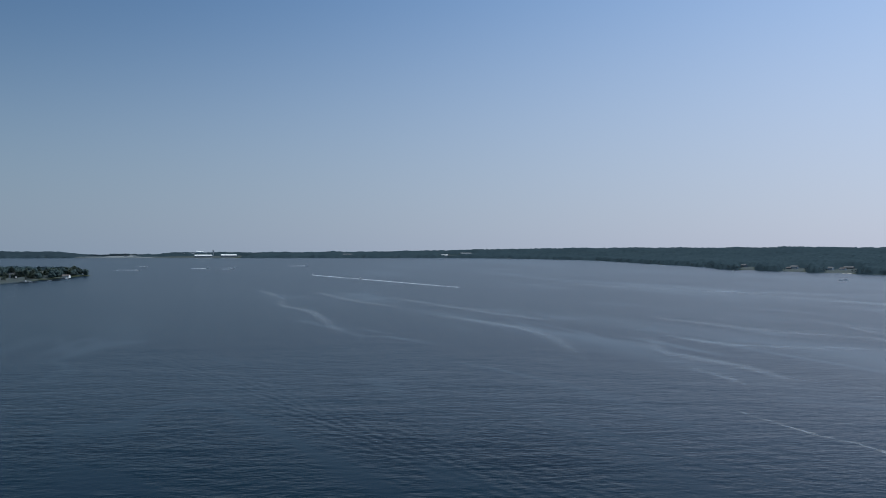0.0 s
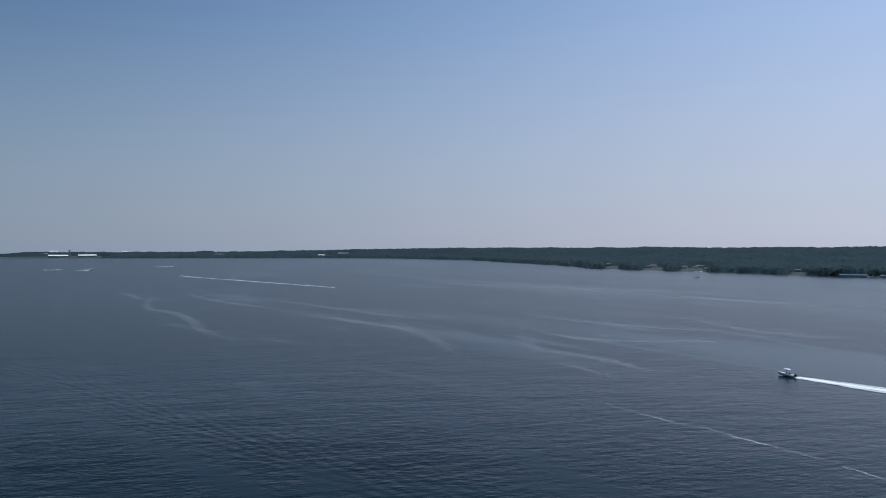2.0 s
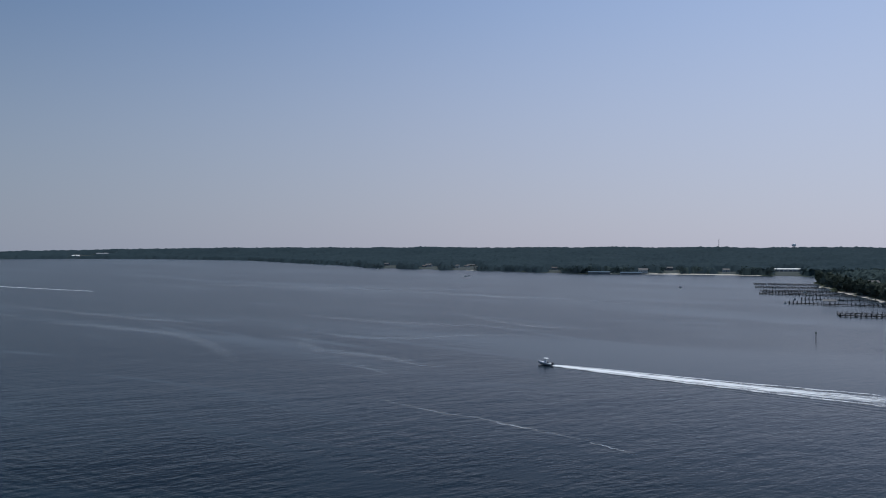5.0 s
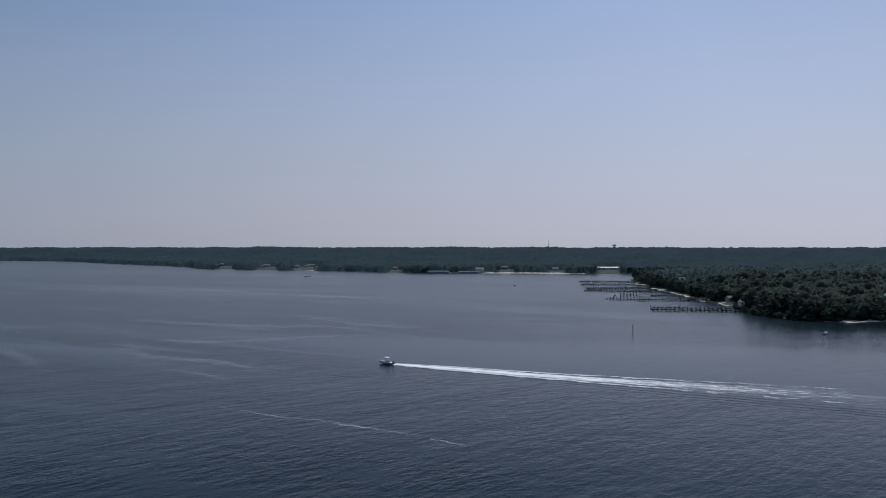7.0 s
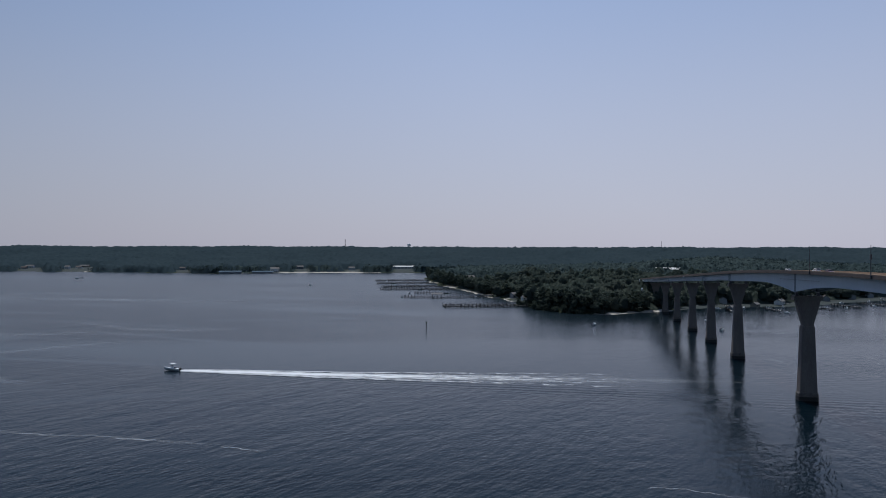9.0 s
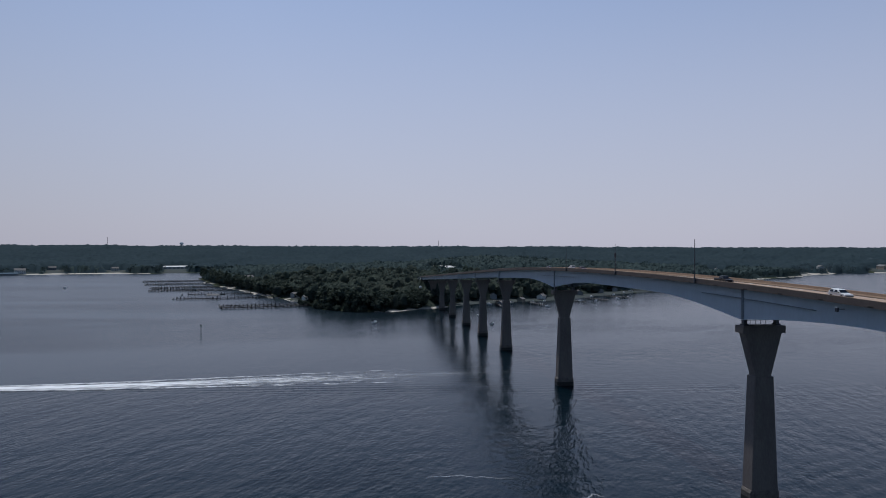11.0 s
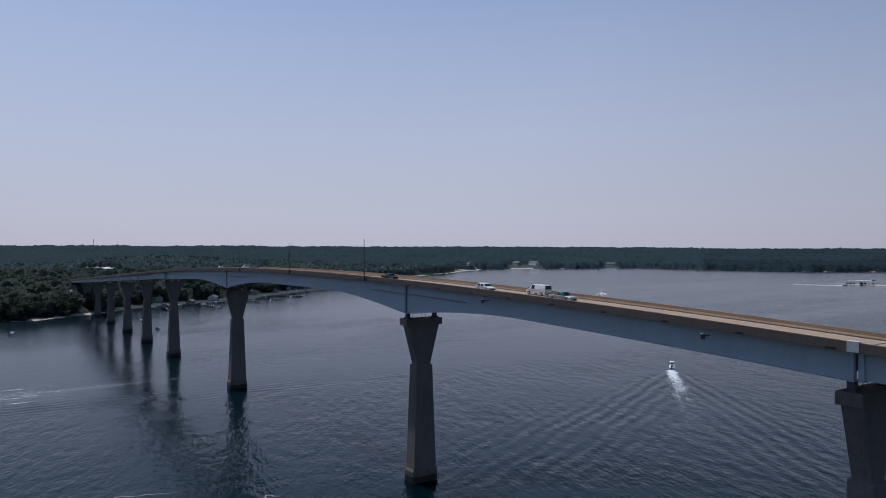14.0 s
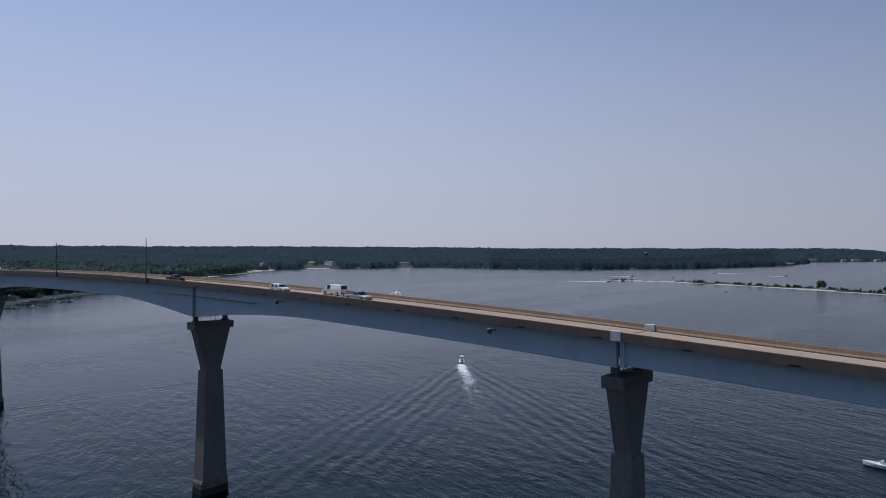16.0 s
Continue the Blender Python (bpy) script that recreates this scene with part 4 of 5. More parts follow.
P_WHITE = flat("white_car_paint", (0.75, 0.75, 0.75), 0.25)
P_BLACK = flat("black_car_paint", (0.012, 0.012, 0.014), 0.3)
P_RED = flat("dark_red_car_paint", (0.09, 0.012, 0.015), 0.3)
P_TEAL = flat("teal_truck_paint", (0.04, 0.16, 0.18), 0.35)
P_SILVER = flat("silver_truck_paint", (0.42, 0.45, 0.47), 0.35)
for kind, paint, s, y, ahead, label, category, lower in (
        ("sedan", P_WHITE, 163, -2.1, 1, "white sedan driving on the bridge road", "car", None),
        ("suv", P_WHITE, 131, -2.1, 1, "white hatchback on the bridge near its crest", "car", None),
        ("sedan", P_RED, 107, 2.1, -1, "dark red sedan on the bridge road", "car", None),
        ("pickup", P_BLACK, 10.5, 2.1, -1, "black open off-road pickup on the bridge", "pickup truck", None),
        ("suv", P_WHITE, -28.5, 2.1, -1, "white crossover car beside the bridge parapet", "car", None),
        ("van", P_WHITE, -40.0, -2.1, 1, "white panel van in the far lane", "van", None),
        ("pickup", P_TEAL, -51.0, 2.1, -1, "two-tone teal and silver pickup truck", "pickup truck", P_SILVER)):
    vehicle(kind, paint, on_road(s, y, ahead), label, category, lower)


# ---- boats ----
def hull_rings(length, beam, depth, flare=1.0):
    """Cross rings from stern to bow."""
    rings = []
    for f, w, keel, sheer in ((0.0, 0.92, 0.0, 0.0), (0.15, 0.97, -0.02, 0.0), (0.45, 1.0, -0.03, 0.04), (0.7, 0.82, 0.0, 0.12), (0.88, 0.45, 0.15, 0.22), (0.985, 0.06, 0.45, 0.3)):
        x = (f - 0.45) * length
        b_, top, bot = beam / 2 * w, depth * (1 + sheer * flare), -0.35 + keel
        rings.append([(x, 0, bot), (x, b_ * 0.72, bot + 0.28), (x, b_ * 0.95, 0.18 + keel * 0.5), (x, b_, top), (x, b_ * 0.9, top + 0.01),
                      (x, -b_ * 0.9, top + 0.01), (x, -b_, top), (x, -b_ * 0.95, 0.18 + keel * 0.5), (x, -b_ * 0.72, bot + 0.28)])
    return rings


def boat(m, label, hull=M_WHITE, length=7.5, roofed=True, trim=0.0):
    root = empty("motor_boat", m)
    beam, depth = length * 0.31, 0.85
    part("hull", loft(bmesh.new(), hull_rings(length, beam, depth)), hull, root)
    bm = bmesh.new()
    for side in (1, -1):
        rail = [[(x, side * (r_[3][1] + d_), r_[3][2] + z_) for d_, z_ in ((0.0, -0.26), (0.05, -0.26), (0.07, 0.03), (0.0, 0.03))] for r_ in hull_rings(length, beam, depth) for x in (r_[3][0],)]
        loft(bm, rail)
    bmesh.ops.recalc_face_normals(bm, faces=bm.faces)
    part("rub_rail", bm, M_WHITE, root, "pale rail along the hull's top edge")
    bm = bmesh.new()
    rings = [[(x * 0.93, y * 0.8, depth + 0.02 + max(0, (x / length)) * 0.25) for x, y, z in r_[3:7]] for r_ in hull_rings(length, beam, depth)[:5]]
    loft(bm, [[(x, y, z - 0.05) for x, y, z in r_] + [(x, y, z + 0.03) for x, y, z in reversed(r_)] for r_ in rings])
    part("boat_deck", bm, M_WHITE, root, "pale moulded deck")
    bm = bmesh.new()
    loft(bm, [oblong(beam * 0.42, 1.2, depth, 0.15), oblong(beam * 0.38, 0.9, depth + 0.95, 0.15)])
    part("console", bm, M_WHITE, root)
    bm = bmesh.new()
    box(bm, -1.6, -0.95, -beam * 0.22, beam * 0.22, depth, depth + 0.6, 0.06)
    part("helm_seat", bm, M_NAVY, root, "dark helm seat")
    bm = bmesh.new()
    box(bm, 0.3, 0.36, -beam * 0.2, beam * 0.2, depth + 0.9, depth + 1.3, 0.02)
    part("windshield", bm, M_GLASS, root)
    for y in (-0.4, 0.4) if length > 6.5 else (0,):
        bm = bmesh.new()
        x = -0.45 * length - 0.3
        loft(bm, [oblong(0.32, 0.5, 0.5, 0.08), oblong(0.42, 0.7, 0.85, 0.12), oblong(0.36, 0.6, 1.3, 0.12)])
        box(bm, -0.1, 0.12, -0.06, 0.06, -0.5, 0.5)
        bmesh.ops.translate(bm, verts=bm.verts, vec=(x, y, 0.1))
        part("outboard_motor", bm, M_BLACK, root, "black outboard motor")
    if roofed:
        top = depth + 2.05
        for x in (-0.75, 0.65):
            for y in (-beam * 0.3, beam * 0.3):
                bm = bmesh.new()
                tube(bm, (x * 0.8, y * 1.05, depth), (x, y, top), 0.03, sides=6)
                part("roof_post", bm, M_CHROME, root)
        bm = loft(bmesh.new(), [oblong(beam * 0.74, 2.3, top, 0.25), oblong(beam * 0.78, 2.4, top + 0.06, 0.25), oblong(beam * 0.66, 2.1, top + 0.13, 0.25)])
        part("roof", bm, M_WHITE, root, "white hard top roof")
    for side in (1, -1):
        bm = bmesh.new()
        tube(bm, (0.12 * length, side * beam * 0.42, depth + 0.45), (0.42 * length, side * beam * 0.16, depth + 0.62), 0.025, sides=5)
        for f in (0.14, 0.26, 0.40):
            y = side * beam * (0.42 - (f - 0.12) * 0.87)
            tube(bm, (f * length, y, depth + 0.02), (f * length, y, depth + 0.47 + (f - 0.14) * 0.5), 0.02, sides=5)
        part("bow_rail", bm, M_CHROME, root)
    if trim:
        root.matrix_world = m @ pose(0, 0, 0.15, 0, -trim, 0)
    return tagged(root, label, "boat")


def afloat(x, y, heading, z=0.12):
    """A pose on the water, bow to that heading (degrees to the right of +y)."""
    return pose(x, y, z, 0, 0, 90 - heading)


boat(afloat(200, 281, -24), "grey-hulled motor boat with white hard top at speed", flat("pale_grey_hull_paint", (0.30, 0.32, 0.36), 0.35), 7.6, True, 4)
boat(afloat(308, -156, 115), "white motor boat with hard top trailing foam", M_WHITE, 8.0, True, 3)
boat(afloat(115.2, -176.8, 70), "open white fishing boat lying still on the river", M_WHITE, 8.2, False)
boat(afloat(846, -335, 111.6), "white cabin boat running away from its foam", M_WHITE, 8.0, True, 4)
small_boat = boat(afloat(493, 199, 95), "small white fishing boat lying off the wooded point", M_WHITE, 6.4, False)
small_boat["group"] = "boats lying on the river"
for x, y, h in ((567, 137, 40), (511, 114, 95), (782, 765, 80), (711, 1279, 100), (724, 1286, 95), (677, -724, 80), (1030, -966, 60), (757, 1868, 90)):
    copy_thing(small_boat, afloat(x, y, h))
fast = boat(afloat(-276, 1514, -32), "small white motor boat running far out", M_WHITE, 7.0, True, 3)
fast["group"] = "far motor boats with wakes"
FAR_RUNS = [(-152, 1314, -32, 330), (-792, 1868, 80, 66), (-916, 2211, 80, 32), (-663, 2017, 85, 50), (-602, 2067, 85, 34), (-570, 1933, 85, 38), (-445, 2336, 80, 60),
            (1120, -945, -161, 50), (1181, -1230, 19, 67), (1013, -1250, -161, 40), (963, -764, -138, 70)]
for x, y, h, _ in FAR_RUNS:
    copy_thing(fast, afloat(x, y, h) @ pose(0, 0, 0.15, 0, -3, 0))


# ---- foam and slicks on the water ----
def foam_material(name, rgb, cover, scale, rough=0.6, along=True, stretch=(1, 1, 1), strength=1.0, thin=0.45, blur=0.18, turn=0.0, comb=None):
    """Broken foam: patches from noise, thinning out towards the strip's edges and its far end (its UV runs across and along)."""
    m = bpy.data.materials.new(name)
    m.use_nodes = True
    n, l = m.node_tree.nodes, m.node_tree.links
    p = n["Principled BSDF"]
    p.inputs["Base Color"].default_value, p.inputs["Roughness"].default_value = (*rgb, 1), rough
    uv = n.new("ShaderNodeUVMap")
    sep = n.new("ShaderNodeSeparateXYZ")
    l.new(uv.outputs["UV"], sep.inputs["Vector"])
    co = n.new("ShaderNodeNewGeometry")
    mp = n.new("ShaderNodeMapping")
    mp.vector_type = "TEXTURE"
    mp.inputs["Scale"].default_value = tuple(1 / s for s in stretch)
    mp.inputs["Rotation"].default_value = (0, 0, radians(turn))
    l.new(co.outputs["Position"], mp.inputs["Vector"])
    tex = n.new("ShaderNodeTexNoise")
    tex.inputs["Scale"].default_value, tex.inputs["Detail"].default_value, tex.inputs["Roughness"].default_value = scale, 6, 0.65
    l.new(mp.outputs["Vector"], tex.inputs["Vector"])
    if comb:
        # drawn out into threads along the strip
        card = n.new("ShaderNodeMapping")
        card.inputs["Scale"].default_value = (comb[0], comb[1], 1)
        object_ = n.new("ShaderNodeObjectInfo")
        shift = n.new("ShaderNodeMath")
        shift.operation = "MULTIPLY"
        shift.inputs[1].default_value = 40.0
        l.new(object_.outputs["Random"], shift.inputs[0])
        l.new(uv.outputs["UV"], card.inputs["Vector"])
        l.new(shift.outputs[0], card.inputs["Location"])
        l.new(card.outputs["Vector"], tex.inputs["Vector"])
        tex.inputs["Distortion"].default_value = 0.6

    def m2(op, a_, b_):
        t = n.new("ShaderNodeMath")
        t.operation = op
        for k, v in enumerate((a_, b_)):
            if isinstance(v, (int, float)):
                t.inputs[k].default_value = v
            else:
                l.new(v, t.inputs[k])
        return t.outputs[0]
    edge = m2("MULTIPLY", m2("MULTIPLY", sep.outputs["X"], m2("SUBTRACT", 1.0, sep.outputs["X"])), 4.0)
    fade = m2("SUBTRACT", 1.0, sep.outputs["Y"]) if along else m2("MULTIPLY", m2("MULTIPLY", sep.outputs["Y"], m2("SUBTRACT", 1.0, sep.outputs["Y"])), 6.0)
    dense = m2("MULTIPLY", edge, fade)
    gate = m2("ADD", tex.outputs["Fac"], m2("MULTIPLY", m2("SUBTRACT", dense, 1.0), thin))
    r = n.new("ShaderNodeMapRange")
    r.interpolation_type = "SMOOTHSTEP"
    r.inputs["From Min"].default_value, r.inputs["From Max"].default_value = 0.62 - cover, 0.62 + blur - cover
    r.inputs["To Max"].default_value = strength
    l.new(gate, r.inputs["Value"])
    l.new(r.outputs["Result"], p.inputs["Alpha"])
    return m


def strip(name, line, widths, mat, z, label, category="foam", sway=0.0, seed=1, hump=0.0):
    """A ribbon on the water along a smooth line; widths at its start and end."""
    pts = [Vector((x, y, 0)) for x, y in line]
    fine = []
    for i in range(len(pts) - 1):
        p0, p1, p2, p3 = pts[max(i - 1, 0)], pts[i], pts[i + 1], pts[min(i + 2, len(pts) - 1)]
        for k in range(10):
            t = k / 10
            fine.append(0.5 * ((2 * p1) + (p2 - p0) * t + (2 * p0 - 5 * p1 + 4 * p2 - p3) * t * t + (3 * p1 - p0 - 3 * p2 + p3) * t ** 3))
    fine.append(pts[-1])
    r = random.Random(seed)
    ph = [r.uniform(0, 6.28) for _ in range(3)]
    verts, faces, uvs = [], [], []
    k = len(fine)
    for i, p in enumerate(fine):
        d = (fine[min(i + 1, k - 1)] - fine[max(i - 1, 0)]).normalized()
        side = Vector((-d.y, d.x, 0))
        f = i / (k - 1)
        w = widths[0] + (widths[1] - widths[0]) * f
        c = p + side * sway * (math.sin(i * 0.9 + ph[0]) + math.sin(i * 0.37 + ph[1]) + 0.6 * math.sin(i * 2.1 + ph[2]))
        for g in range(5):
            verts.append(tuple(c + side * w * (g / 4 - 0.5) + Vector((0, 0, z + hump * (0, 0.7, 1, 0.7, 0)[g] * (1 - f) ** 0.7))))
            uvs.append((g / 4, f))
    for i in range(k - 1):
        for g in range(4):
            a_ = i * 5 + g
            faces.append((a_, a_ + 1, a_ + 6, a_ + 5))
    ob = mesh_of(name, verts, faces, mat)
    layer = ob.data.uv_layers.new(name="UVMap")
    for poly in ob.data.polygons:
        for li in poly.loop_indices:
            layer.data[li].uv = uvs[ob.data.loops[li].vertex_index]
    return tagged(ob, label, category, kind="stuff")


F_WAKE = foam_material("wake_foam", (0.78, 0.80, 0.82), 0.58, 0.55, thin=0.56, strength=0.85, blur=0.3)
F_WASH = foam_material("old_wake_foam", (0.66, 0.70, 0.74), 0.60, 0.34, stretch=(1, 0.07, 1), strength=0.36, thin=0.64, blur=0.35, turn=26)
F_CHURN = foam_material("churned_wake_foam", (0.80, 0.82, 0.84), 0.66, 0.5, stretch=(1, 0.2, 1), strength=0.8, thin=0.55, blur=0.4, turn=26)
F_EDGE = foam_material("wake_edge_foam", (0.80, 0.82, 0.84), 0.60, 0.5, stretch=(1, 0.3, 1), strength=0.55, thin=0.5, blur=0.3, turn=26)
F_TRAIL = foam_material("thinning_wake_foam", (0.66, 0.70, 0.74), 0.56, 0.36, stretch=(1, 0.22, 1), strength=0.4, thin=0.5, blur=0.35, turn=67)
F_LINE = foam_material("foam_line", (0.72, 0.74, 0.76), 0.38, 0.3, along=False, strength=0.27, thin=0.36, blur=0.35)
F_FAINT = foam_material("faint_foam_line", (0.66, 0.70, 0.72), 0.33, 0.12, along=False, strength=0.13, thin=0.4, blur=0.4)
F_THIN = foam_material("far_wake_foam", (0.80, 0.82, 0.84), 0.6, 0.2, thin=0.35)
# slicks: reflected sky painted as a pale, half-clear skin
F_SLICK = foam_material("painted_slick_sheen", (0.44, 0.48, 0.52), 0.40, 1.0, rough=0.3, along=False, strength=0.12, thin=0.68, blur=0.6, comb=(2.6, 7.0))

WAKE_LINE = [(202, 277), (214, 252), (236, 206), (255, 171), (274, 136), (295, 99), (315, 63), (335, 25), (353, -11)]
strip("wake_foam", WAKE_LINE, (5.0, 40.0), F_WASH, 0.03, "broad pale foam wake thinning behind the motor boat")
strip("wake_foam", WAKE_LINE[:6], (4.0, 24.0), F_CHURN, 0.06, "bright white churned foam behind the motor boat", hump=0.3)
for off in (-1, 1):
    strip("wake_foam", [(x + off * (1.2 + i * 2.5), y + off * (0.55 + i * 1.2)) for i, (x, y) in enumerate(WAKE_LINE[:6])], (2.4, 4.5), F_EDGE, 0.10 + off * 0.01,
          "bright curling edge of the motor boat's foam", sway=0.15, seed=off + 5, hump=0.35)
strip("wake_foam", [(304, -153.5), (296, -150), (282, -144.3), (262, -136), (240, -127)], (4.0, 9.0), F_WAKE, 0.04, "white foam churned up behind the motor boat", sway=0.15)
strip("wake_foam", [(303, -153), (280, -143.5), (251, -131.5), (205, -112)], (6.5, 12.0), F_TRAIL, 0.03, "pale thinning foam behind the motor boat", sway=0.3)
ca, sa = math.cos(radians(111.6)), math.sin(radians(111.6))
for off, w0, w1 in ((-1, 2.0, 5.0), (0, 2.5, 6.0), (1, 2.0, 5.0)):
    strip("wake_foam", [(846 - sa * b_ + ca * off * o_, -335 - ca * b_ - sa * off * o_) for b_, o_ in ((3, 0.8), (12, 3.0), (32, 5.0), (65, 6.2), (120, 7.0))], (w0, w1), F_WAKE, 0.05 + 0.01 * off,
          "white spreading foam behind the cabin boat", seed=off + 60, hump=0.9)
strip("foam_line", [(84, 268), (91, 258), (98, 248), (104, 232), (109, 216), (115, 206), (120, 196), (123, 186), (127, 176), (132, 161), (134, 147), (139, 130), (148, 108)], (2.2, 1.2), F_FAINT, 0.035,
      "faint thread of drifting foam on the river", sway=0.4, seed=69)
for k, (line, w0) in enumerate((([(118, 199), (122, 188), (127, 177)], 1.0), ([(105, 227), (109, 217), (113, 209)], 0.6), ([(131, 163), (132, 156), (134, 148)], 0.8),
                               ([(163, 55), (166, 48), (168, 40), (169, 31)], 0.7), ([(159, 16), (163, 13), (161, 10)], 0.8))):
    strip("foam_line", line, (w0, w0 * 0.8), F_LINE, 0.04 + 0.002 * k, "thin broken line of drifting foam", sway=0.35, seed=70 + k)
for k, (x, y, h, ln) in enumerate([(-276, 1514, -32, 230)] + FAR_RUNS):
    a_ = radians(h)
    dx, dy = -math.sin(a_), -math.cos(a_)
    strip("wake_foam", [(x + dx * 3, y + dy * 3), (x + dx * ln * 0.5, y + dy * ln * 0.5), (x + dx * ln, y + dy * ln)], (2.6, 2.2), F_THIN, 0.05, "thin white wake of a far motor boat", seed=20 + k, hump=0.4)
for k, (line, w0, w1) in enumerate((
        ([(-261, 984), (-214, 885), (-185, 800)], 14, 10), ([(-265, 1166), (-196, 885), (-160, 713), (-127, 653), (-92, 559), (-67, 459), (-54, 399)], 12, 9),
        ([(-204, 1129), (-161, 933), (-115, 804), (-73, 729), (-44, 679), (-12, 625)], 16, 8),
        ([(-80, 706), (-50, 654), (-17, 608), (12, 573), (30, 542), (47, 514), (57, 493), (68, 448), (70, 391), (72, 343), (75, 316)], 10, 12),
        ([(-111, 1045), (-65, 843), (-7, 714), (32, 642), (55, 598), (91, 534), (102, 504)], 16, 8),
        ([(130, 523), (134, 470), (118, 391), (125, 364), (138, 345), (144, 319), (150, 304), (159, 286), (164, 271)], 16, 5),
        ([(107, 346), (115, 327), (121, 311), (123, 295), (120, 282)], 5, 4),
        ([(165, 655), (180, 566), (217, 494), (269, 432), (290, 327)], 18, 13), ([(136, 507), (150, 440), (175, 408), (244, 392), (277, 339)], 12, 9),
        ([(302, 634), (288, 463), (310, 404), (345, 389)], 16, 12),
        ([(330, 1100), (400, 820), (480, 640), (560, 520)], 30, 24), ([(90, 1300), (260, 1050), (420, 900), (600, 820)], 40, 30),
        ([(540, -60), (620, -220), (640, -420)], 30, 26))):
    strip("slick", line, (w0 * 1.7, w1 * 1.7), F_SLICK, 0.015 + 0.001 * k, "slick drifting on the river, its sky sheen painted pale", "slick", sway=w0 * 0.06, seed=40 + k)


# ---- trees of the near point and the spit ----
def tree_model(seed, tall, wide, mid=0.58, name="tree"):
    r = random.Random(seed)
    root = empty(name)
    bm = bmesh.new()
    tube(bm, (0, 0, -0.6), (0.1, 0.05, tall * 0.5), tall * 0.024, tall * 0.012, 7)
    tips = []
    for k in range(8):
        a_ = k * 2.4 + r.uniform(-0.4, 0.4)
        z0 = tall * r.uniform(0.2, 0.5)
        out = wide * r.uniform(0.45, 0.85)
        tip = (math.cos(a_) * out, math.sin(a_) * out, z0 + tall * r.uniform(0.12, 0.4))
        tube(bm, (0.05, 0.03, z0), tip, tall * 0.009, tall * 0.003, 5)
        tips.append(tip)
    part("trunk", bm, M_BARK, root, "grey-brown trunk with spreading limbs")
    v0, f0 = icosphere(1)
    rr = np.random.RandomState(seed)
    verts, faces = [], []
    for k in range(54):
        if k < 24:
            c = np.array(tips[k % 8]) + rr.normal(0, 0.14, 3) * (wide, wide, tall * 0.5)
        else:
            a_, el = rr.uniform(0, 6.283), rr.uniform(-0.9 if mid < 0.5 else -0.5, 1.5)
            c = np.array([math.cos(a_) * math.cos(el) * wide * 0.78, math.sin(a_) * math.cos(el) * wide * 0.78, tall * mid + math.sin(el) * tall * 0.33]) * rr.uniform(0.8, 1.06)
        c[2] = max(c[2], tall * (mid - 0.44))
        size = wide * rr.uniform(0.16, 0.36)
        base = len(verts) and sum(len(x) for x in verts)
        verts.append(c + v0 * rr.uniform(0.6, 1.3, (len(v0), 1)) * size * (1, 1, 0.75))
        faces.append(f0 + base)
    # loose sprays of leaves break the outline
    tri = np.array([[0, 1, 2]])
    for k in range(260):
        a_, el = rr.uniform(0, 6.283), rr.uniform(-0.6, 1.55)
        c = np.array([math.cos(a_) * math.cos(el) * wide, math.sin(a_) * math.cos(el) * wide, tall * mid + math.sin(el) * tall * (0.98 - mid)]) * rr.uniform(0.82, 1.1)
        c[2] = max(c[2], tall * 0.1)
        base = sum(len(x) for x in verts)
        verts.append(c + rr.normal(0, 0.34, (3, 3)))
        faces.append(tri + base)
    me = bpy.data.meshes.new("crown")
    me.from_pydata(np.concatenate(verts).tolist(), [], np.concatenate(faces).tolist())
    me.materials.append(M_LEAVES)
    ob = new("crown", me)
    ob.parent = root
    tagged(ob, "dense dark green leafy crown")
    return root


MODELS = [tree_model(3, 15, 5.2), tree_model(5, 18, 5.8), tree_model(8, 12, 4.6), tree_model(13, 16, 4.4)]
for t in MODELS:
    tagged(t, "broad dark green tree at the river's edge", "tree", "trees along the wooded point")


def plant(models, spots, seed, lo=0.75, hi=1.15):
    r = random.Random(seed)
    used = {k for k, t in enumerate(models) if t.matrix_world.translation.length > 1}
    for x, y in spots:
        k = r.randrange(len(models))
        z = float(land_height(np.array([x]), np.array([y]))[0])
        m = pose(x, y, z - 0.2, 0, 0, r.uniform(0, 360)) @ Matrix.Diagonal((*[r.uniform(lo, hi)] * 2, r.uniform(lo, hi), 1))
        if k not in used:
            used.add(k)
            models[k].matrix_world = m
        else:
            t = copy_thing(models[k], Matrix.Identity(4))
            t.matrix_world = m


# along the bank of the near point, a few metres in
bank = [(1120, 800), (1075, 762), (910, 622), (782, 486), (650, 347), (582, 285), (566, 250), (578, 222), (625, 195)]
spots = []
rnd = random.Random(77)
for (ax, ay), (bx, by) in zip(bank, bank[1:]):
    ln = math.hypot(bx - ax, by - ay)
    for k in range(int(ln / 7.5)):
        f = (k + rnd.random()) / (ln / 7.5)
        nxn, nyn = (by - ay) / ln, -(bx - ax) / ln       # inland lies to the right of the line's way
        for row in (0, 1):
            d = rnd.uniform(5, 13) + row * 9
            sx, sy = ax + (bx - ax) * f - nxn * d, ay + (by - ay) * f - nyn * d
            if float(shore_distance(np.array([sx]), np.array([sy]))[0]) > 6 and all(math.hypot(sx - cx, sy - cy) > cr for cx, cy, cr in CLEARINGS):
                spots.append((sx, sy))
for (ax, ay), (bx, by) in (((-712, 1180), (-722, 1300)), ((-722, 1300), (-738, 1420)), ((-738, 1420), (-750, 1490)), ((-760, 1200), (-790, 1480))):
    for k in range(9):
        f = (k + rnd.random()) / 9
        spots.append((ax + (bx - ax) * f - rnd.uniform(4, 22), ay + (by - ay) * f))
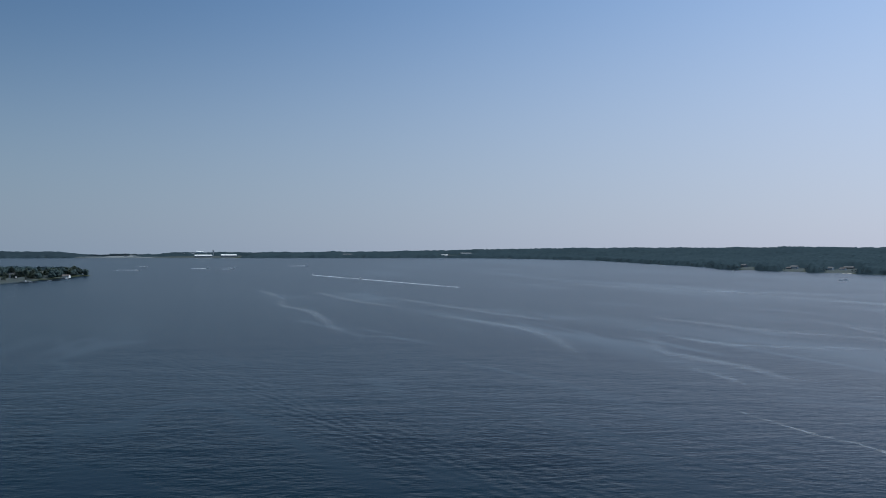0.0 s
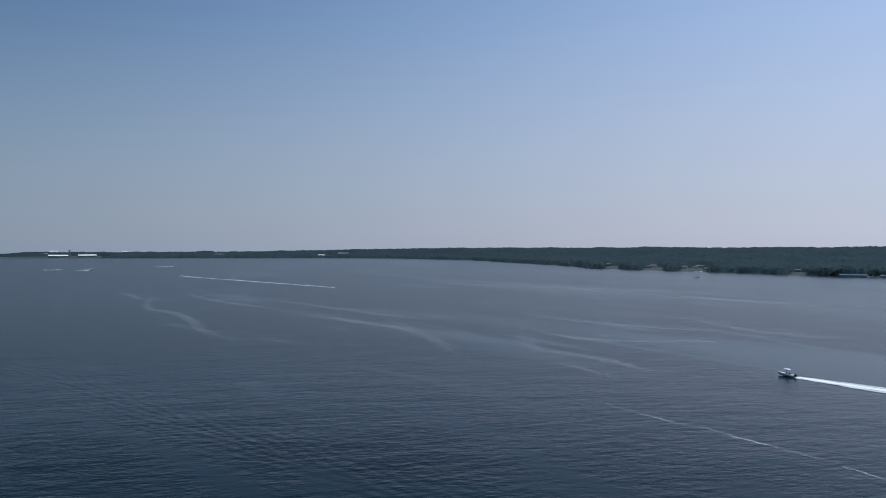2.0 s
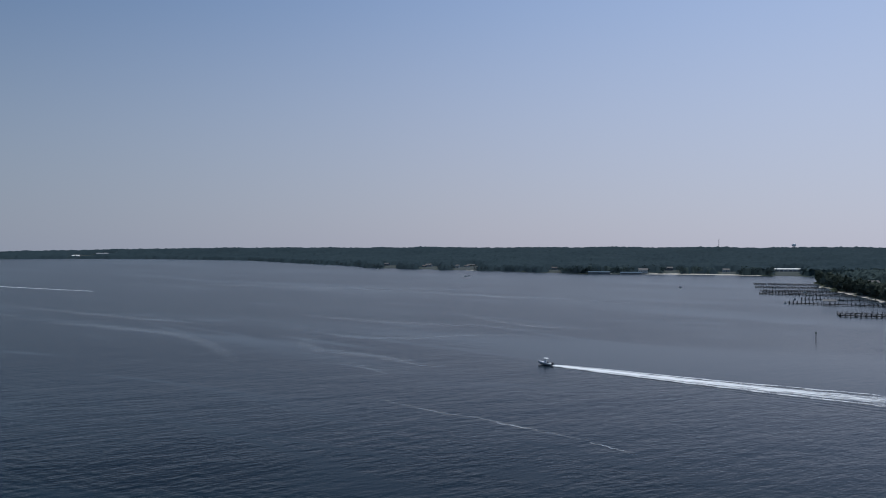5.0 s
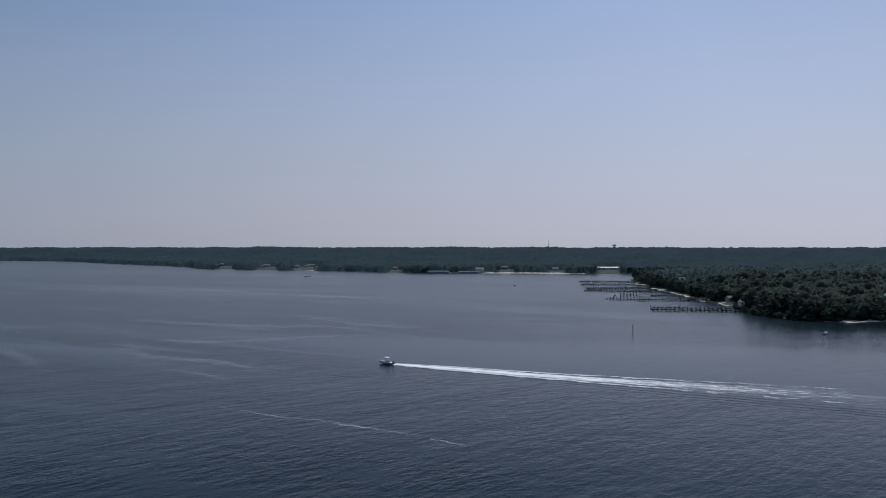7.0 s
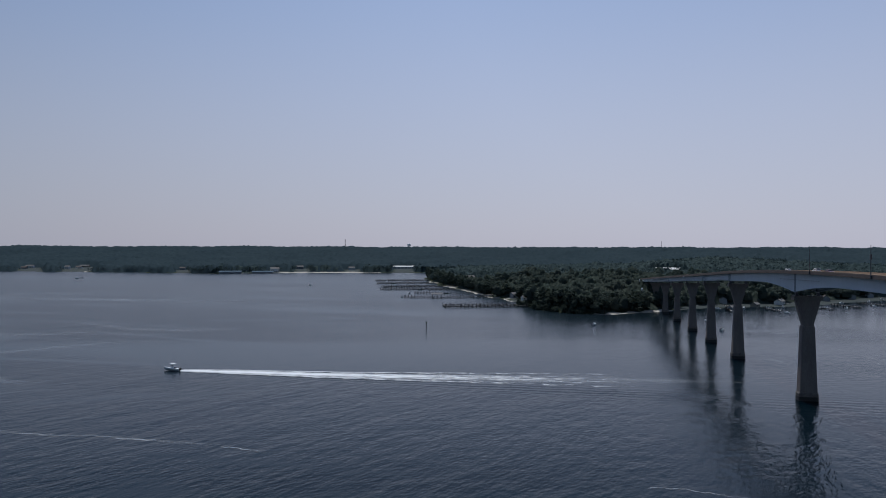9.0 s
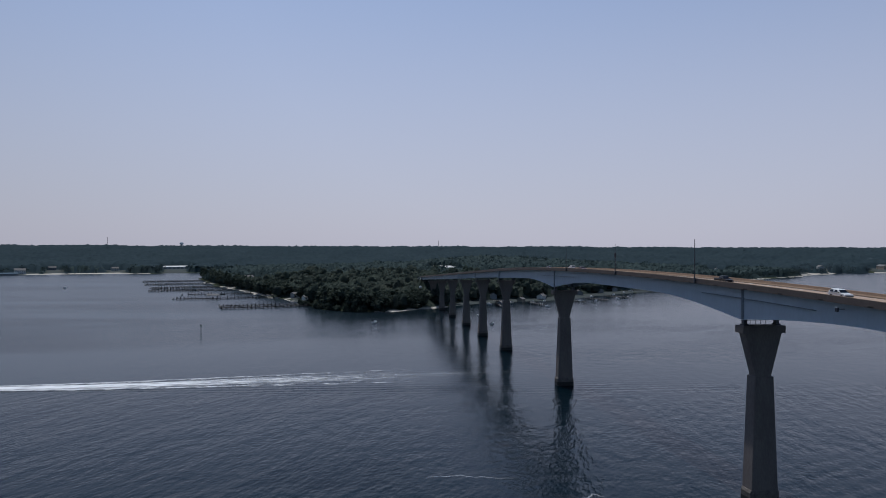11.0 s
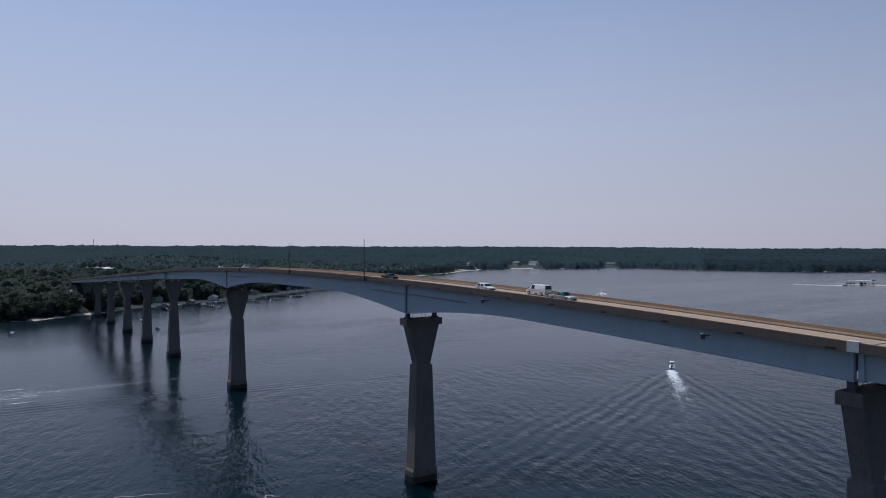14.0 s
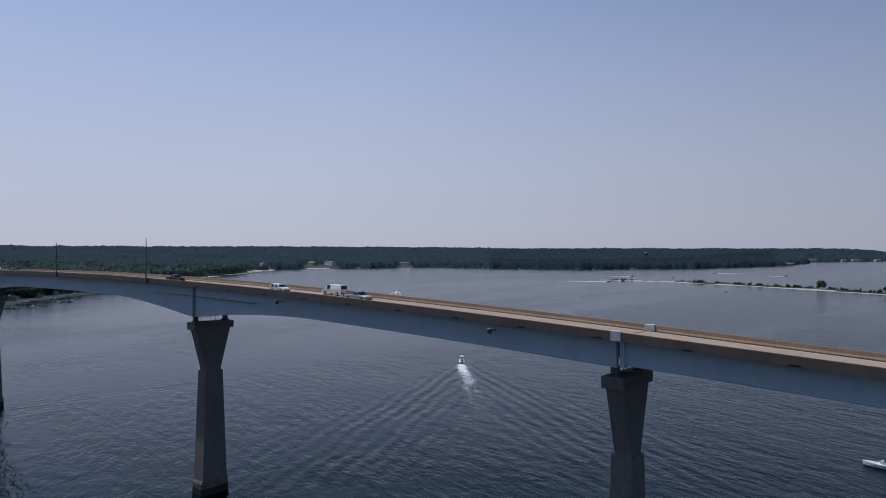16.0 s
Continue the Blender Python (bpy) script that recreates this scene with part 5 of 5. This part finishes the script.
# single trees among the boatyard cottages and behind them
for k in range(46):
    sx, sy = rnd.uniform(660, 1000), rnd.uniform(-20, 190)
    if 14 < float(shore_distance(np.array([sx]), np.array([sy]))[0]) < 62:
        spots.append((sx, sy))
plant(MODELS, spots, 5)

SHRUBS = [tree_model(21, 4.0, 2.8, 0.42, "shrub"), tree_model(22, 5.5, 3.0, 0.44, "shrub"), tree_model(23, 2.8, 2.6, 0.40, "shrub")]
for t in SHRUBS:
    tagged(t, "dark low shrub on the sandy spit", "shrub", "shrubs along the spit")
spots = []
for k in range(230):
    f = rnd.random() ** 0.85
    x = 1010 - f * 630
    y = float(np.interp(x, [370, 550, 740, 900, 985, 1060], [-834, -868, -879, -864, -816, -774])) + rnd.uniform(-9, 7)
    if math.sin(x * 0.045) + 0.7 * math.sin(x * 0.017 + 1) > -0.75 - 0.6 * f:
        spots.append((x, y))
plant(SHRUBS, spots, 9, 0.28, 0.8)
plant(MODELS, [(x, float(np.interp(x, [370, 560], [-832, -866])) + rnd.uniform(-8, 6)) for x in (560, 545, 536, 520, 508, 495, 480, 470, 455, 440, 425, 410)], 12, 0.4, 0.7)
BANK_SHRUBS = [tree_model(24, 4.2, 3.0, 0.40, "shrub"), tree_model(25, 6.0, 3.4, 0.42, "shrub")]
for t in BANK_SHRUBS:
    tagged(t, "dark shrub overhanging the wooded river bank", "shrub", "shrubs along the wooded point")
spots = []
while len(spots) < 62:
    x, y = rnd.uniform(560, 632), rnd.uniform(236, 330)
    if 0.8 < float(shore_distance(np.array([x]), np.array([y]))[0]) < 7.5 and x - y < 336:
        spots.append((x, y))
plant(BANK_SHRUBS, spots, 15, 0.6, 1.05)
big_tree = tree_model(31, 12.5, 6.6, 0.46)
tagged(big_tree, "single broad dark tree standing on the spit", "tree")
big_tree.matrix_world = pose(655, -876, 0.9)


# ---- houses, docks and landmarks ----
def ground_z(x, y):
    return float(land_height(np.array([float(x)]), np.array([float(y)]))[0])


def house(x, y, turn, w, d, h, wall, roof, label, name="house", category="house", roof_h=None, storeys=1):
    """A gabled house: walls, roof with eaves, door, windows, chimney."""
    root = empty(name, pose(x, y, ground_z(x, y) - 0.3, 0, 0, turn))
    roof_h = roof_h or d * 0.28
    bm = bmesh.new()
    a_, b_ = w / 2, d / 2
    outline = [(-b_, 0), (b_, 0), (b_, h), (0, h + roof_h), (-b_, h)]
    loft(bm, [[(-a_, yy, zz) for yy, zz in outline], [(a_, yy, zz) for yy, zz in outline]])
    bmesh.ops.recalc_face_normals(bm, faces=bm.faces)
    part("wall", bm, wall, root)
    bm = bmesh.new()
    e_, t_ = 0.45, 0.22
    sl = roof_h / b_
    outline = [(-b_ - e_, h - e_ * sl), (0, h + roof_h), (b_ + e_, h - e_ * sl), (b_ + e_, h - e_ * sl + t_), (0, h + roof_h + t_), (-b_ - e_, h - e_ * sl + t_)]
    loft(bm, [[(-a_ - e_, yy, zz) for yy, zz in outline], [(a_ + e_, yy, zz) for yy, zz in outline]])
    bmesh.ops.recalc_face_normals(bm, faces=bm.faces)
    part("roof", bm, roof, root)
    count = max(2, int(w / 4))
    for side in (1, -1):
        for st in range(storeys):
            z0 = 1.0 + st * 2.8
            for k in range(count):
                cx = -a_ + (k + 0.5) * w / count
                bm = bmesh.new()
                y0, y1 = sorted((side * (b_ - 0.05), side * (b_ + 0.04)))
                if st == 0 and k == count // 2:
                    box(bm, cx - 0.55, cx + 0.55, y0, y1, 0.3, 2.4, 0.02)
                    part("door", bm, M_BROWNROOF, root)
                else:
                    box(bm, cx - 0.65, cx + 0.65, y0, y1, z0, z0 + 1.4, 0.02)
                    part("window", bm, M_GLASS, root)
    bm = bmesh.new()
    box(bm, a_ * 0.4, a_ * 0.4 + 0.9, -0.45, 0.45, h + roof_h * 0.4, h + roof_h + 0.9, 0.03)
    part("chimney", bm, M_BROWNROOF, root)
    return tagged(root, label, category)


for x, y, turn, w, d, h, wall, roof, st, label in (
        (883, 2100, 60, 16, 9, 5.6, M_GREYWALL, M_SHINGLE, 2, "grey two-storey house among trees on the shore"),
        (940, 1915, 55, 20, 10, 5.4, M_WALL, M_SHINGLE, 2, "long pale house on a lawn by the river"),
        (958, 1768, 60, 11, 9, 6.0, M_WALL, M_SHINGLE, 2, "tall white gabled house at the water"),
        (1046, 1845, 55, 24, 9, 4.0, M_TANWALL, M_SHINGLE, 1, "low tan house behind the shore lawn"),
        (905, 1872, 55, 13, 8, 3.5, M_GREYWALL, M_BROWNROOF, 1, "small grey house with brown roof"),
        (1000, 1790, 60, 14, 9, 3.6, M_WALL, M_BROWNROOF, 1, "small pale house with brown roof by the shore"),
        (1150, 1238, 40, 20, 14, 7.5, M_WALL, M_SHINGLE, 2, "large white waterfront house"),
        (1288, 1296, 40, 16, 10, 6.0, M_GREYWALL, M_SHINGLE, 2, "grey two-storey house above the beach"),
        (1318, 1262, 40, 14, 10, 5.8, M_TANWALL, M_SHINGLE, 2, "tan house among shore trees"),
        (1325, 1158, 35, 15, 10, 5.5, M_WALL, M_SHINGLE, 2, "pale house behind the white beach"),
        (1075, 1472, 50, 13, 9, 5.0, M_GREYWALL, M_BROWNROOF, 1, "grey house half hidden in trees"),
        (958, 592, 30, 13, 9, 6.5, M_WALL, M_SHINGLE, 2, "white house above the docks among trees"),
        (703, 376, 30, 9, 7, 4.2, M_GREYWALL, M_SHINGLE, 1, "grey cottage behind the docks"),
        (677, 350, 35, 7, 6, 3.2, M_WALL, M_SHINGLE, 1, "small white shed by the narrow beach"),
        (915, 318, 25, 14, 9, 5.5, M_TANWALL, M_BROWNROOF, 1, "tan house with roof above the trees"),
        (1705, -131, 0, 18, 10, 6.0, M_WALL, M_SHINGLE, 2, "white house on the far bank"),
        (2050, -408, -10, 22, 12, 6.5, M_WALL, M_SHINGLE, 2, "pale house on the far bank"),
        (2070, -556, -15, 34, 14, 8.5, M_TANWALL, M_SHINGLE, 2, "large tan building on the far bank"),
        (2080, -612, -15, 42, 14, 9.0, M_WALL, M_SHINGLE, 2, "large white building on the far bank"),
        (2050, -842, -25, 36, 12, 6.5, M_WALL, M_BROWNROOF, 2, "long pale building on the far bank"),
        (-774, 1288, 10, 13, 9, 6.4, M_WALL, M_SHINGLE, 2, "white house near the island's docks"),
        (-796, 1426, 5, 13, 9, 5.0, M_WALL, M_SHINGLE, 1, "white bungalow among island trees"),
        (-722, 1372, 0, 13, 8, 4.5, M_WALL, M_BROWNROOF, 1, "white bungalow at the island's edge")):
    house(x, y, -turn, w, d, h, wall, roof, label, storeys=st)

for k, (x, y) in enumerate(FAR_BANK):
    house(x, y, -140 + k * 7, (26, 34, 20, 30, 24)[k], 12, (6.0, 7.5, 6.0, 6.5, 5.6)[k], M_WALL, M_SHINGLE, "pale two-storey house on the distant shore", storeys=2)

# boatyard bank by the bridge: sheds and cottages
for k, (x, y, w, d, h, wall, roof) in enumerate(((705, 148, 8, 6, 2.8, M_GREYWALL, M_SHINGLE), (737, 134, 7, 6, 3.2, M_TANWALL, M_SHINGLE), (772, 118, 13, 7, 3.4, M_WALL, M_SHINGLE),
                                                  (812, 98, 10, 7, 4.9, M_TANWALL, M_SHINGLE), (850, 86, 11, 8, 3.6, M_GREYWALL, M_BROWNROOF), (742, 165, 9, 7, 4.9, M_GREYWALL, M_SHINGLE),
                                                  (895, 66, 10, 7, 3.6, M_GREYWALL, M_SHINGLE), (935, 52, 10, 7, 3.4, M_GREYWALL, M_SHINGLE))):
    house(x, y, -25 + k * 9, w, d, h, wall, roof, ("grey boatyard shed by the bridge", "tan cottage on the boatyard bank", "long white boatyard workshop", "tan cottage by the boatyard",
          "grey shed with brown roof at the boatyard", "grey two-storey cottage under the bridge", "grey cottage on the low bank", "grey shed near the creek mouth")[k],
          storeys=2 if h > 4.8 else 1)
for x, y, h in ((700, 108, 120), (680, 98, 40), (768, 60, 100), (812, 40, 60), (830, 30, 120), (760, 75, 40), (689, 157, 20), (716, 140, 60), (728, 120, 30), (752, 112, 80), (790, 92, 40), (835, 70, 60), (880, 48, 100), (915, 38, 70), (940, 30, 20), (700, 168, 80)):
    copy_thing(small_boat, pose(x, y, ground_z(x, y) + 0.5 if float(shore_distance(np.array([float(x)]), np.array([float(y)]))[0]) > 1 else 0.12, 0, 0, 90 - h))


def long_shed(x, y, turn, w, d, h, wall, roof, label, category="shed", name="storage_shed", pitch=0.16):
    root = empty(name, pose(x, y, ground_z(x, y) - 0.3, 0, 0, turn))
    bm = bmesh.new()
    box(bm, -w / 2, w / 2, -d / 2, d / 2, 0, h)
    part("wall", bm, wall, root)
    bm = bmesh.new()
    arc = [(d / 2 + 0.4) * -1, h], [0, h + d * pitch], [d / 2 + 0.4, h], [d / 2 + 0.4, h + 0.3], [0, h + d * pitch + 0.3], [-(d / 2 + 0.4), h + 0.3]
    loft(bm, [[(-w / 2 - 0.4, p[0], p[1]) for p in arc], [(w / 2 + 0.4, p[0], p[1]) for p in arc]])
    bmesh.ops.recalc_face_normals(bm, faces=bm.faces)
    part("roof", bm, roof, root)
    k = max(3, int(w / 9))
    for i in range(k):
        bm = bmesh.new()
        cx = -w / 2 + (i + 0.5) * w / k
        box(bm, cx - w / k * 0.36, cx + w / k * 0.36, -d / 2 - 0.06, -d / 2 + 0.04, 0.2, h * 0.72, 0.03)
        part("bay_door", bm, M_GREYWALL, root)
    return tagged(root, label, category)


long_shed(1048, 1268, -40, 48, 14, 5.5, M_GREYWALL, M_BLUEROOF, "long boat shed with blue metal roof")
long_shed(1103, 1226, -40, 46, 14, 5.5, M_GREYWALL, M_BLUEROOF, "second long boat shed with blue roof")
long_shed(1468, 1108, -35, 58, 14, 5.0, M_WALL, M_WALL, "long low white building behind the cove")
long_shed(-1521, 4546, 18, 105, 30, 9, M_GREYWALL, M_WALL, "large white aircraft hangar across the bay", "hangar", "hangar", 0.2)
long_shed(-1372, 4588, 18, 98, 30, 9, M_GREYWALL, M_WALL, "second large white aircraft hangar", "hangar", "hangar", 0.2)
long_shed(10, 4620, 0, 40, 24, 9, M_WALL, M_WALL, "large pale building on the far shore")
long_shed(150, 4640, 0, 70, 24, 8, M_GREYWALL, M_GREYWALL, "long pale building on the far shore")
long_shed(-620, 4640, 5, 60, 25, 12, M_GREYWALL, M_SHINGLE, "grey building on the far shore")


def control_tower(x, y):
    root = empty("control_tower", pose(x, y, ground_z(x, y) - 1))
    part("shaft", loft(bmesh.new(), [oblong(7, 7, 0, 1.2), oblong(5.5, 5.5, 32, 1.0)]), M_GREYWALL, root)
    part("cab", loft(bmesh.new(), [oblong(6, 6, 32, 1.2), oblong(10.5, 10.5, 35, 2), oblong(10, 10, 39, 2), oblong(4, 4, 41, 1)]), M_GREYWALL, root)
    return tagged(root, "slender pale airfield control tower", "tower")


# added hall, stands in for a pale patch glimpsed between the trees
long_shed(1200, 352, -74, 44, 18, 5, M_WALL, M_WALL, "white-roofed hall standing in for a pale patch among trees")
control_tower(-1484, 4626)
long_shed(-1640, 4830, 18, 46, 24, 21, M_WALL, M_WALL, "tall white hall behind the hangars")
long_shed(-1985, 5070, 21, 16, 12, 13, M_WALL, M_WALL, "small white airfield building")
long_shed(-1320, 5210, 14, 30, 18, 20, M_WALL, M_WALL, "white block standing over the far woods")


def water_tower(x, y, top, wide, mat, label):
    g = ground_z(x, y)
    root = empty("water_tower", pose(x, y, g - 1))
    h = top - g + 1
    bm = bmesh.new()
    rings = []
    for f, r_ in ((0, 0.35), (0.12, 0.85), (0.35, 1.0), (0.65, 1.0), (0.88, 0.8), (1.0, 0.2)):
        rings.append(ellipse(0, 0, h - wide * 0.7 * (1 - f), wide / 2 * r_, wide / 2 * r_, 16))
    part("tank", loft(bm, rings), mat, root)
    bm = bmesh.new()
    tube(bm, (0, 0, 0), (0, 0, h - wide * 0.66), wide * 0.13, wide * 0.11, 12)
    part("stem", bm, mat, root)
    return tagged(root, label, "water tower")


def at_heading(deg, dist):
    return math.sin(radians(deg)) * dist, math.cos(radians(deg)) * dist


water_tower(*at_heading(53.4, 3000), 78, 15, M_WHITE, "pale water tower above the distant woods")
water_tower(*at_heading(131.2, 2500), 44, 15, flat("blue_grey_tank_paint", (0.10, 0.12, 0.14)), "dark water tower standing among far trees")


def radio_mast(x, y, top):
    g = ground_z(x, y)
    root = empty("radio_mast", pose(x, y, g))
    h = top - g
    for k in range(3):
        a_ = k * 2.094
        bm = bmesh.new()
        tube(bm, (1.4 * math.cos(a_), 1.4 * math.sin(a_), 0), (0.7 * math.cos(a_), 0.7 * math.sin(a_), h), 0.3, 0.22, 5)
        part("leg", bm, M_DARKSTEEL, root)
    bm = bmesh.new()
    for i in range(10):
        z = h * i / 10
        for k in range(3):
            a_, b_ = k * 2.094, (k + 1) * 2.094
            tube(bm, (1.3 * math.cos(a_), 1.3 * math.sin(a_), z), (1.2 * math.cos(b_), 1.2 * math.sin(b_), z + h / 10), 0.12, sides=4)
    part("bracing", bm, M_DARKSTEEL, root)
    return tagged(root, "thin lattice radio mast above the woods", "mast", "radio masts")


radio_mast(*at_heading(48.35, 2800), 92)
radio_mast(*at_heading(73.1, 2600), 84)


# docks: walkway on piles, with free mooring piles on both sides
PILE = None


def pile(parent, x, y, top, tilt=0.0):
    global PILE
    if PILE is None:
        bm = bmesh.new()
        tube(bm, (0, 0, -4.5), (0, 0, 1), 0.30, 0.25, 7)
        PILE = bpy.data.meshes.new("mooring_post")
        bm.to_mesh(PILE)
        bm.free()
        PILE.materials.append(M_TIMBER)
    ob = new("mooring_post", PILE)
    ob.parent = parent
    ob.location = (x, y, top - 1)
    return ob


FINGER = None


def finger_pier(parent, x):
    """A narrow walk between two slips, from the dock out to the outer row."""
    global FINGER
    if FINGER is None:
        bm = bmesh.new()
        box(bm, -0.45, 0.45, 1.02, 24.2, 1.12, 1.28)
        for y in (-0.38, 0.38):
            box(bm, y - 0.06, y + 0.06, 1.02, 24.2, 0.85, 1.118)
        FINGER = bpy.data.meshes.new("finger_pier")
        bm.to_mesh(FINGER)
        bm.free()
        FINGER.materials.append(M_TIMBER)
    ob = new("finger_pier", FINGER)
    ob.parent = parent
    ob.location = (x, 0, 0)


def dock(ax, ay, bx, by, label, slips=True, seed=1, boards=M_TIMBER):
    r = random.Random(seed)
    ln = math.hypot(bx - ax, by - ay)
    root = empty("dock", pose(ax, ay, 0, 0, 0, math.degrees(math.atan2(by - ay, bx - ax))))
    bm = bmesh.new()
    for y in (-0.8, 0.8):
        box(bm, 0, ln, y - 0.09, y + 0.09, 0.7, 1.25)
    part("stringer", bm, M_TIMBER, root)
    bm = bmesh.new()
    for k in range(int(ln / 0.6)):
        z = 1.25 + r.uniform(0, 0.02)
        box(bm, k * 0.6 + 0.02, k * 0.6 + 0.56, -1.0, 1.0, z, z + 0.06)
    tagged(part("decking", bm, boards, root, "weathered grey plank decking"), kind="stuff")
    for k in range(int(ln / 3.7) + 1):
        for y in (-1.15, 1.15) if ln > 50 else (-1.15,):
            pile(root, k * 3.7 + 0.3, y, r.uniform(2.3, 3.3))
        if ln > 50 and not slips:
            pile(root, k * 3.7 + 0.3, 12 + r.uniform(-0.3, 0.3), r.uniform(2.2, 3.2))
        if slips and k * 3.7 < ln - 6:
            pile(root, k * 3.7 + 0.3, 24 + r.uniform(-0.3, 0.3), r.uniform(2.4, 3.2))
            if k % 2 == 1:
                finger_pier(root, k * 3.7 + 1.4)
    if slips:
        bm = bmesh.new()
        box(bm, 0, 1.8, 1.0, 25, 1.05, 1.32)
        part("cross_walk", bm, M_TIMBER, root)
        bm = bmesh.new()
        box(bm, 0, ln - 6, 24.3, 25.6, 0.75, 1.3)
        part("side_walk", bm, M_TIMBER, root)
    return tagged(root, label, "dock", "timber docks by the point")


DOCKS = [(953, 779, 1012, 708, True), (876, 713, 934, 644, True), (803, 641, 868, 582, True), (754, 608, 806, 517, True),
         (713, 521, 752, 460, False), (646, 486, 703, 402, False), (562, 375, 612, 314, True)]
for k, (ax, ay, bx, by, slips) in enumerate(DOCKS):
    dock(ax, ay, bx, by, "long weathered timber dock with rows of mooring piles", slips, k)
for k, (ax, ay, bx, by, label) in enumerate(((729, 164, 704, 137, "pale plank dock at the boatyard"), (773, 154, 784, 108, "long pale plank dock below the sheds"), (755, 95, 742, 68, "short pale dock at the boatyard"),
                                             (800, 75, 778, 48, "short pale dock with moored boats"), (716, 122, 690, 104, "pale plank dock before the cottages"), (842, 56, 822, 28, "short pale dock with moored boats"),
                                             (690, 150, 664, 140, "short pale dock near the bridge piers"))):
    dock(ax, ay, bx, by, label, False, 14 + k, M_PALEBOARD)
dock(-700, 1240, -660, 1235, "short dock off the low island", False, 11)
dock(-694, 1175, -662, 1165, "short dock off the low island", False, 12)
dock(-712, 1310, -682, 1312, "short dock off the low island", False, 13)
for x, y, h in ((-675, 1228, 80), (-680, 1180, 70), (-686, 1304, 60), (-700, 1200, 20), (-708, 1345, 10)):
    copy_thing(small_boat, afloat(x, y, h))
for x, y, h in ((650, 493, 40), (709, 526, 40), (766, 598, 40), (790, 567, 140), (838, 608, 40), (893, 694, 140), (965, 764, 40), (694, 420, 40), (735, 489, 140)):
    copy_thing(small_boat, afloat(x, y, h))


def boat_house(x, y, turn):
    root = empty("boat_house", pose(x, y, 0, 0, 0, turn))
    for px in (-5, 0, 5):
        for py in (-3.2, 3.2):
            pile(root, px, py, 4.2)
    bm = bmesh.new()
    outline = [(-4, 4.0), (0, 5.3), (4, 4.0), (4, 4.2), (0, 5.5), (-4, 4.2)]
    loft(bm, [[(-6.2, a_, b_) for a_, b_ in outline], [(6.2, a_, b_) for a_, b_ in outline]])
    bmesh.ops.recalc_face_normals(bm, faces=bm.faces)
    part("roof", bm, M_SHINGLE, root)
    return tagged(root, "open-sided boat house on piles beside a dock", "boat house")


boat_house(670, 458, -56)


def channel_marker(x, y):
    root = empty("channel_marker", pose(x, y, 0))
    bm = bmesh.new()
    tube(bm, (0, 0, -4), (0, 0, 5.0), 0.24, 0.2, 8)
    part("post", bm, M_TIMBER, root)
    bm = bmesh.new()
    box(bm, -0.06, 0.06, -0.5, 0.5, 3.6, 4.6, 0.02)
    box(bm, -0.5, 0.5, -0.06, 0.06, 3.6, 4.6, 0.02)
    part("board", bm, flat("dark_green_board", (0.02, 0.06, 0.03)), root, "dark green day board")
    return tagged(root, "timber channel marker post with dark board", "marker post")


channel_marker(404, 285)


def beacon_hut(x, y):
    root = empty("shore_light", pose(x, y, ground_z(x, y) - 0.2))
    part("tower", loft(bmesh.new(), [ellipse(0, 0, 0, 0.7, 0.7, 10), ellipse(0, 0, 15.0, 0.55, 0.55, 10)]), M_TANWALL, root)
    part("lantern", loft(bmesh.new(), [ellipse(0, 0, 15.0, 1.1, 1.1, 10), ellipse(0, 0, 16.4, 1.1, 1.1, 10), ellipse(0, 0, 17.3, 0.4, 0.4, 10)]), M_WHITE, root, "white round lantern top")
    return tagged(root, "small white-topped light on the wooded bank", "shore light")


beacon_hut(658, 218)
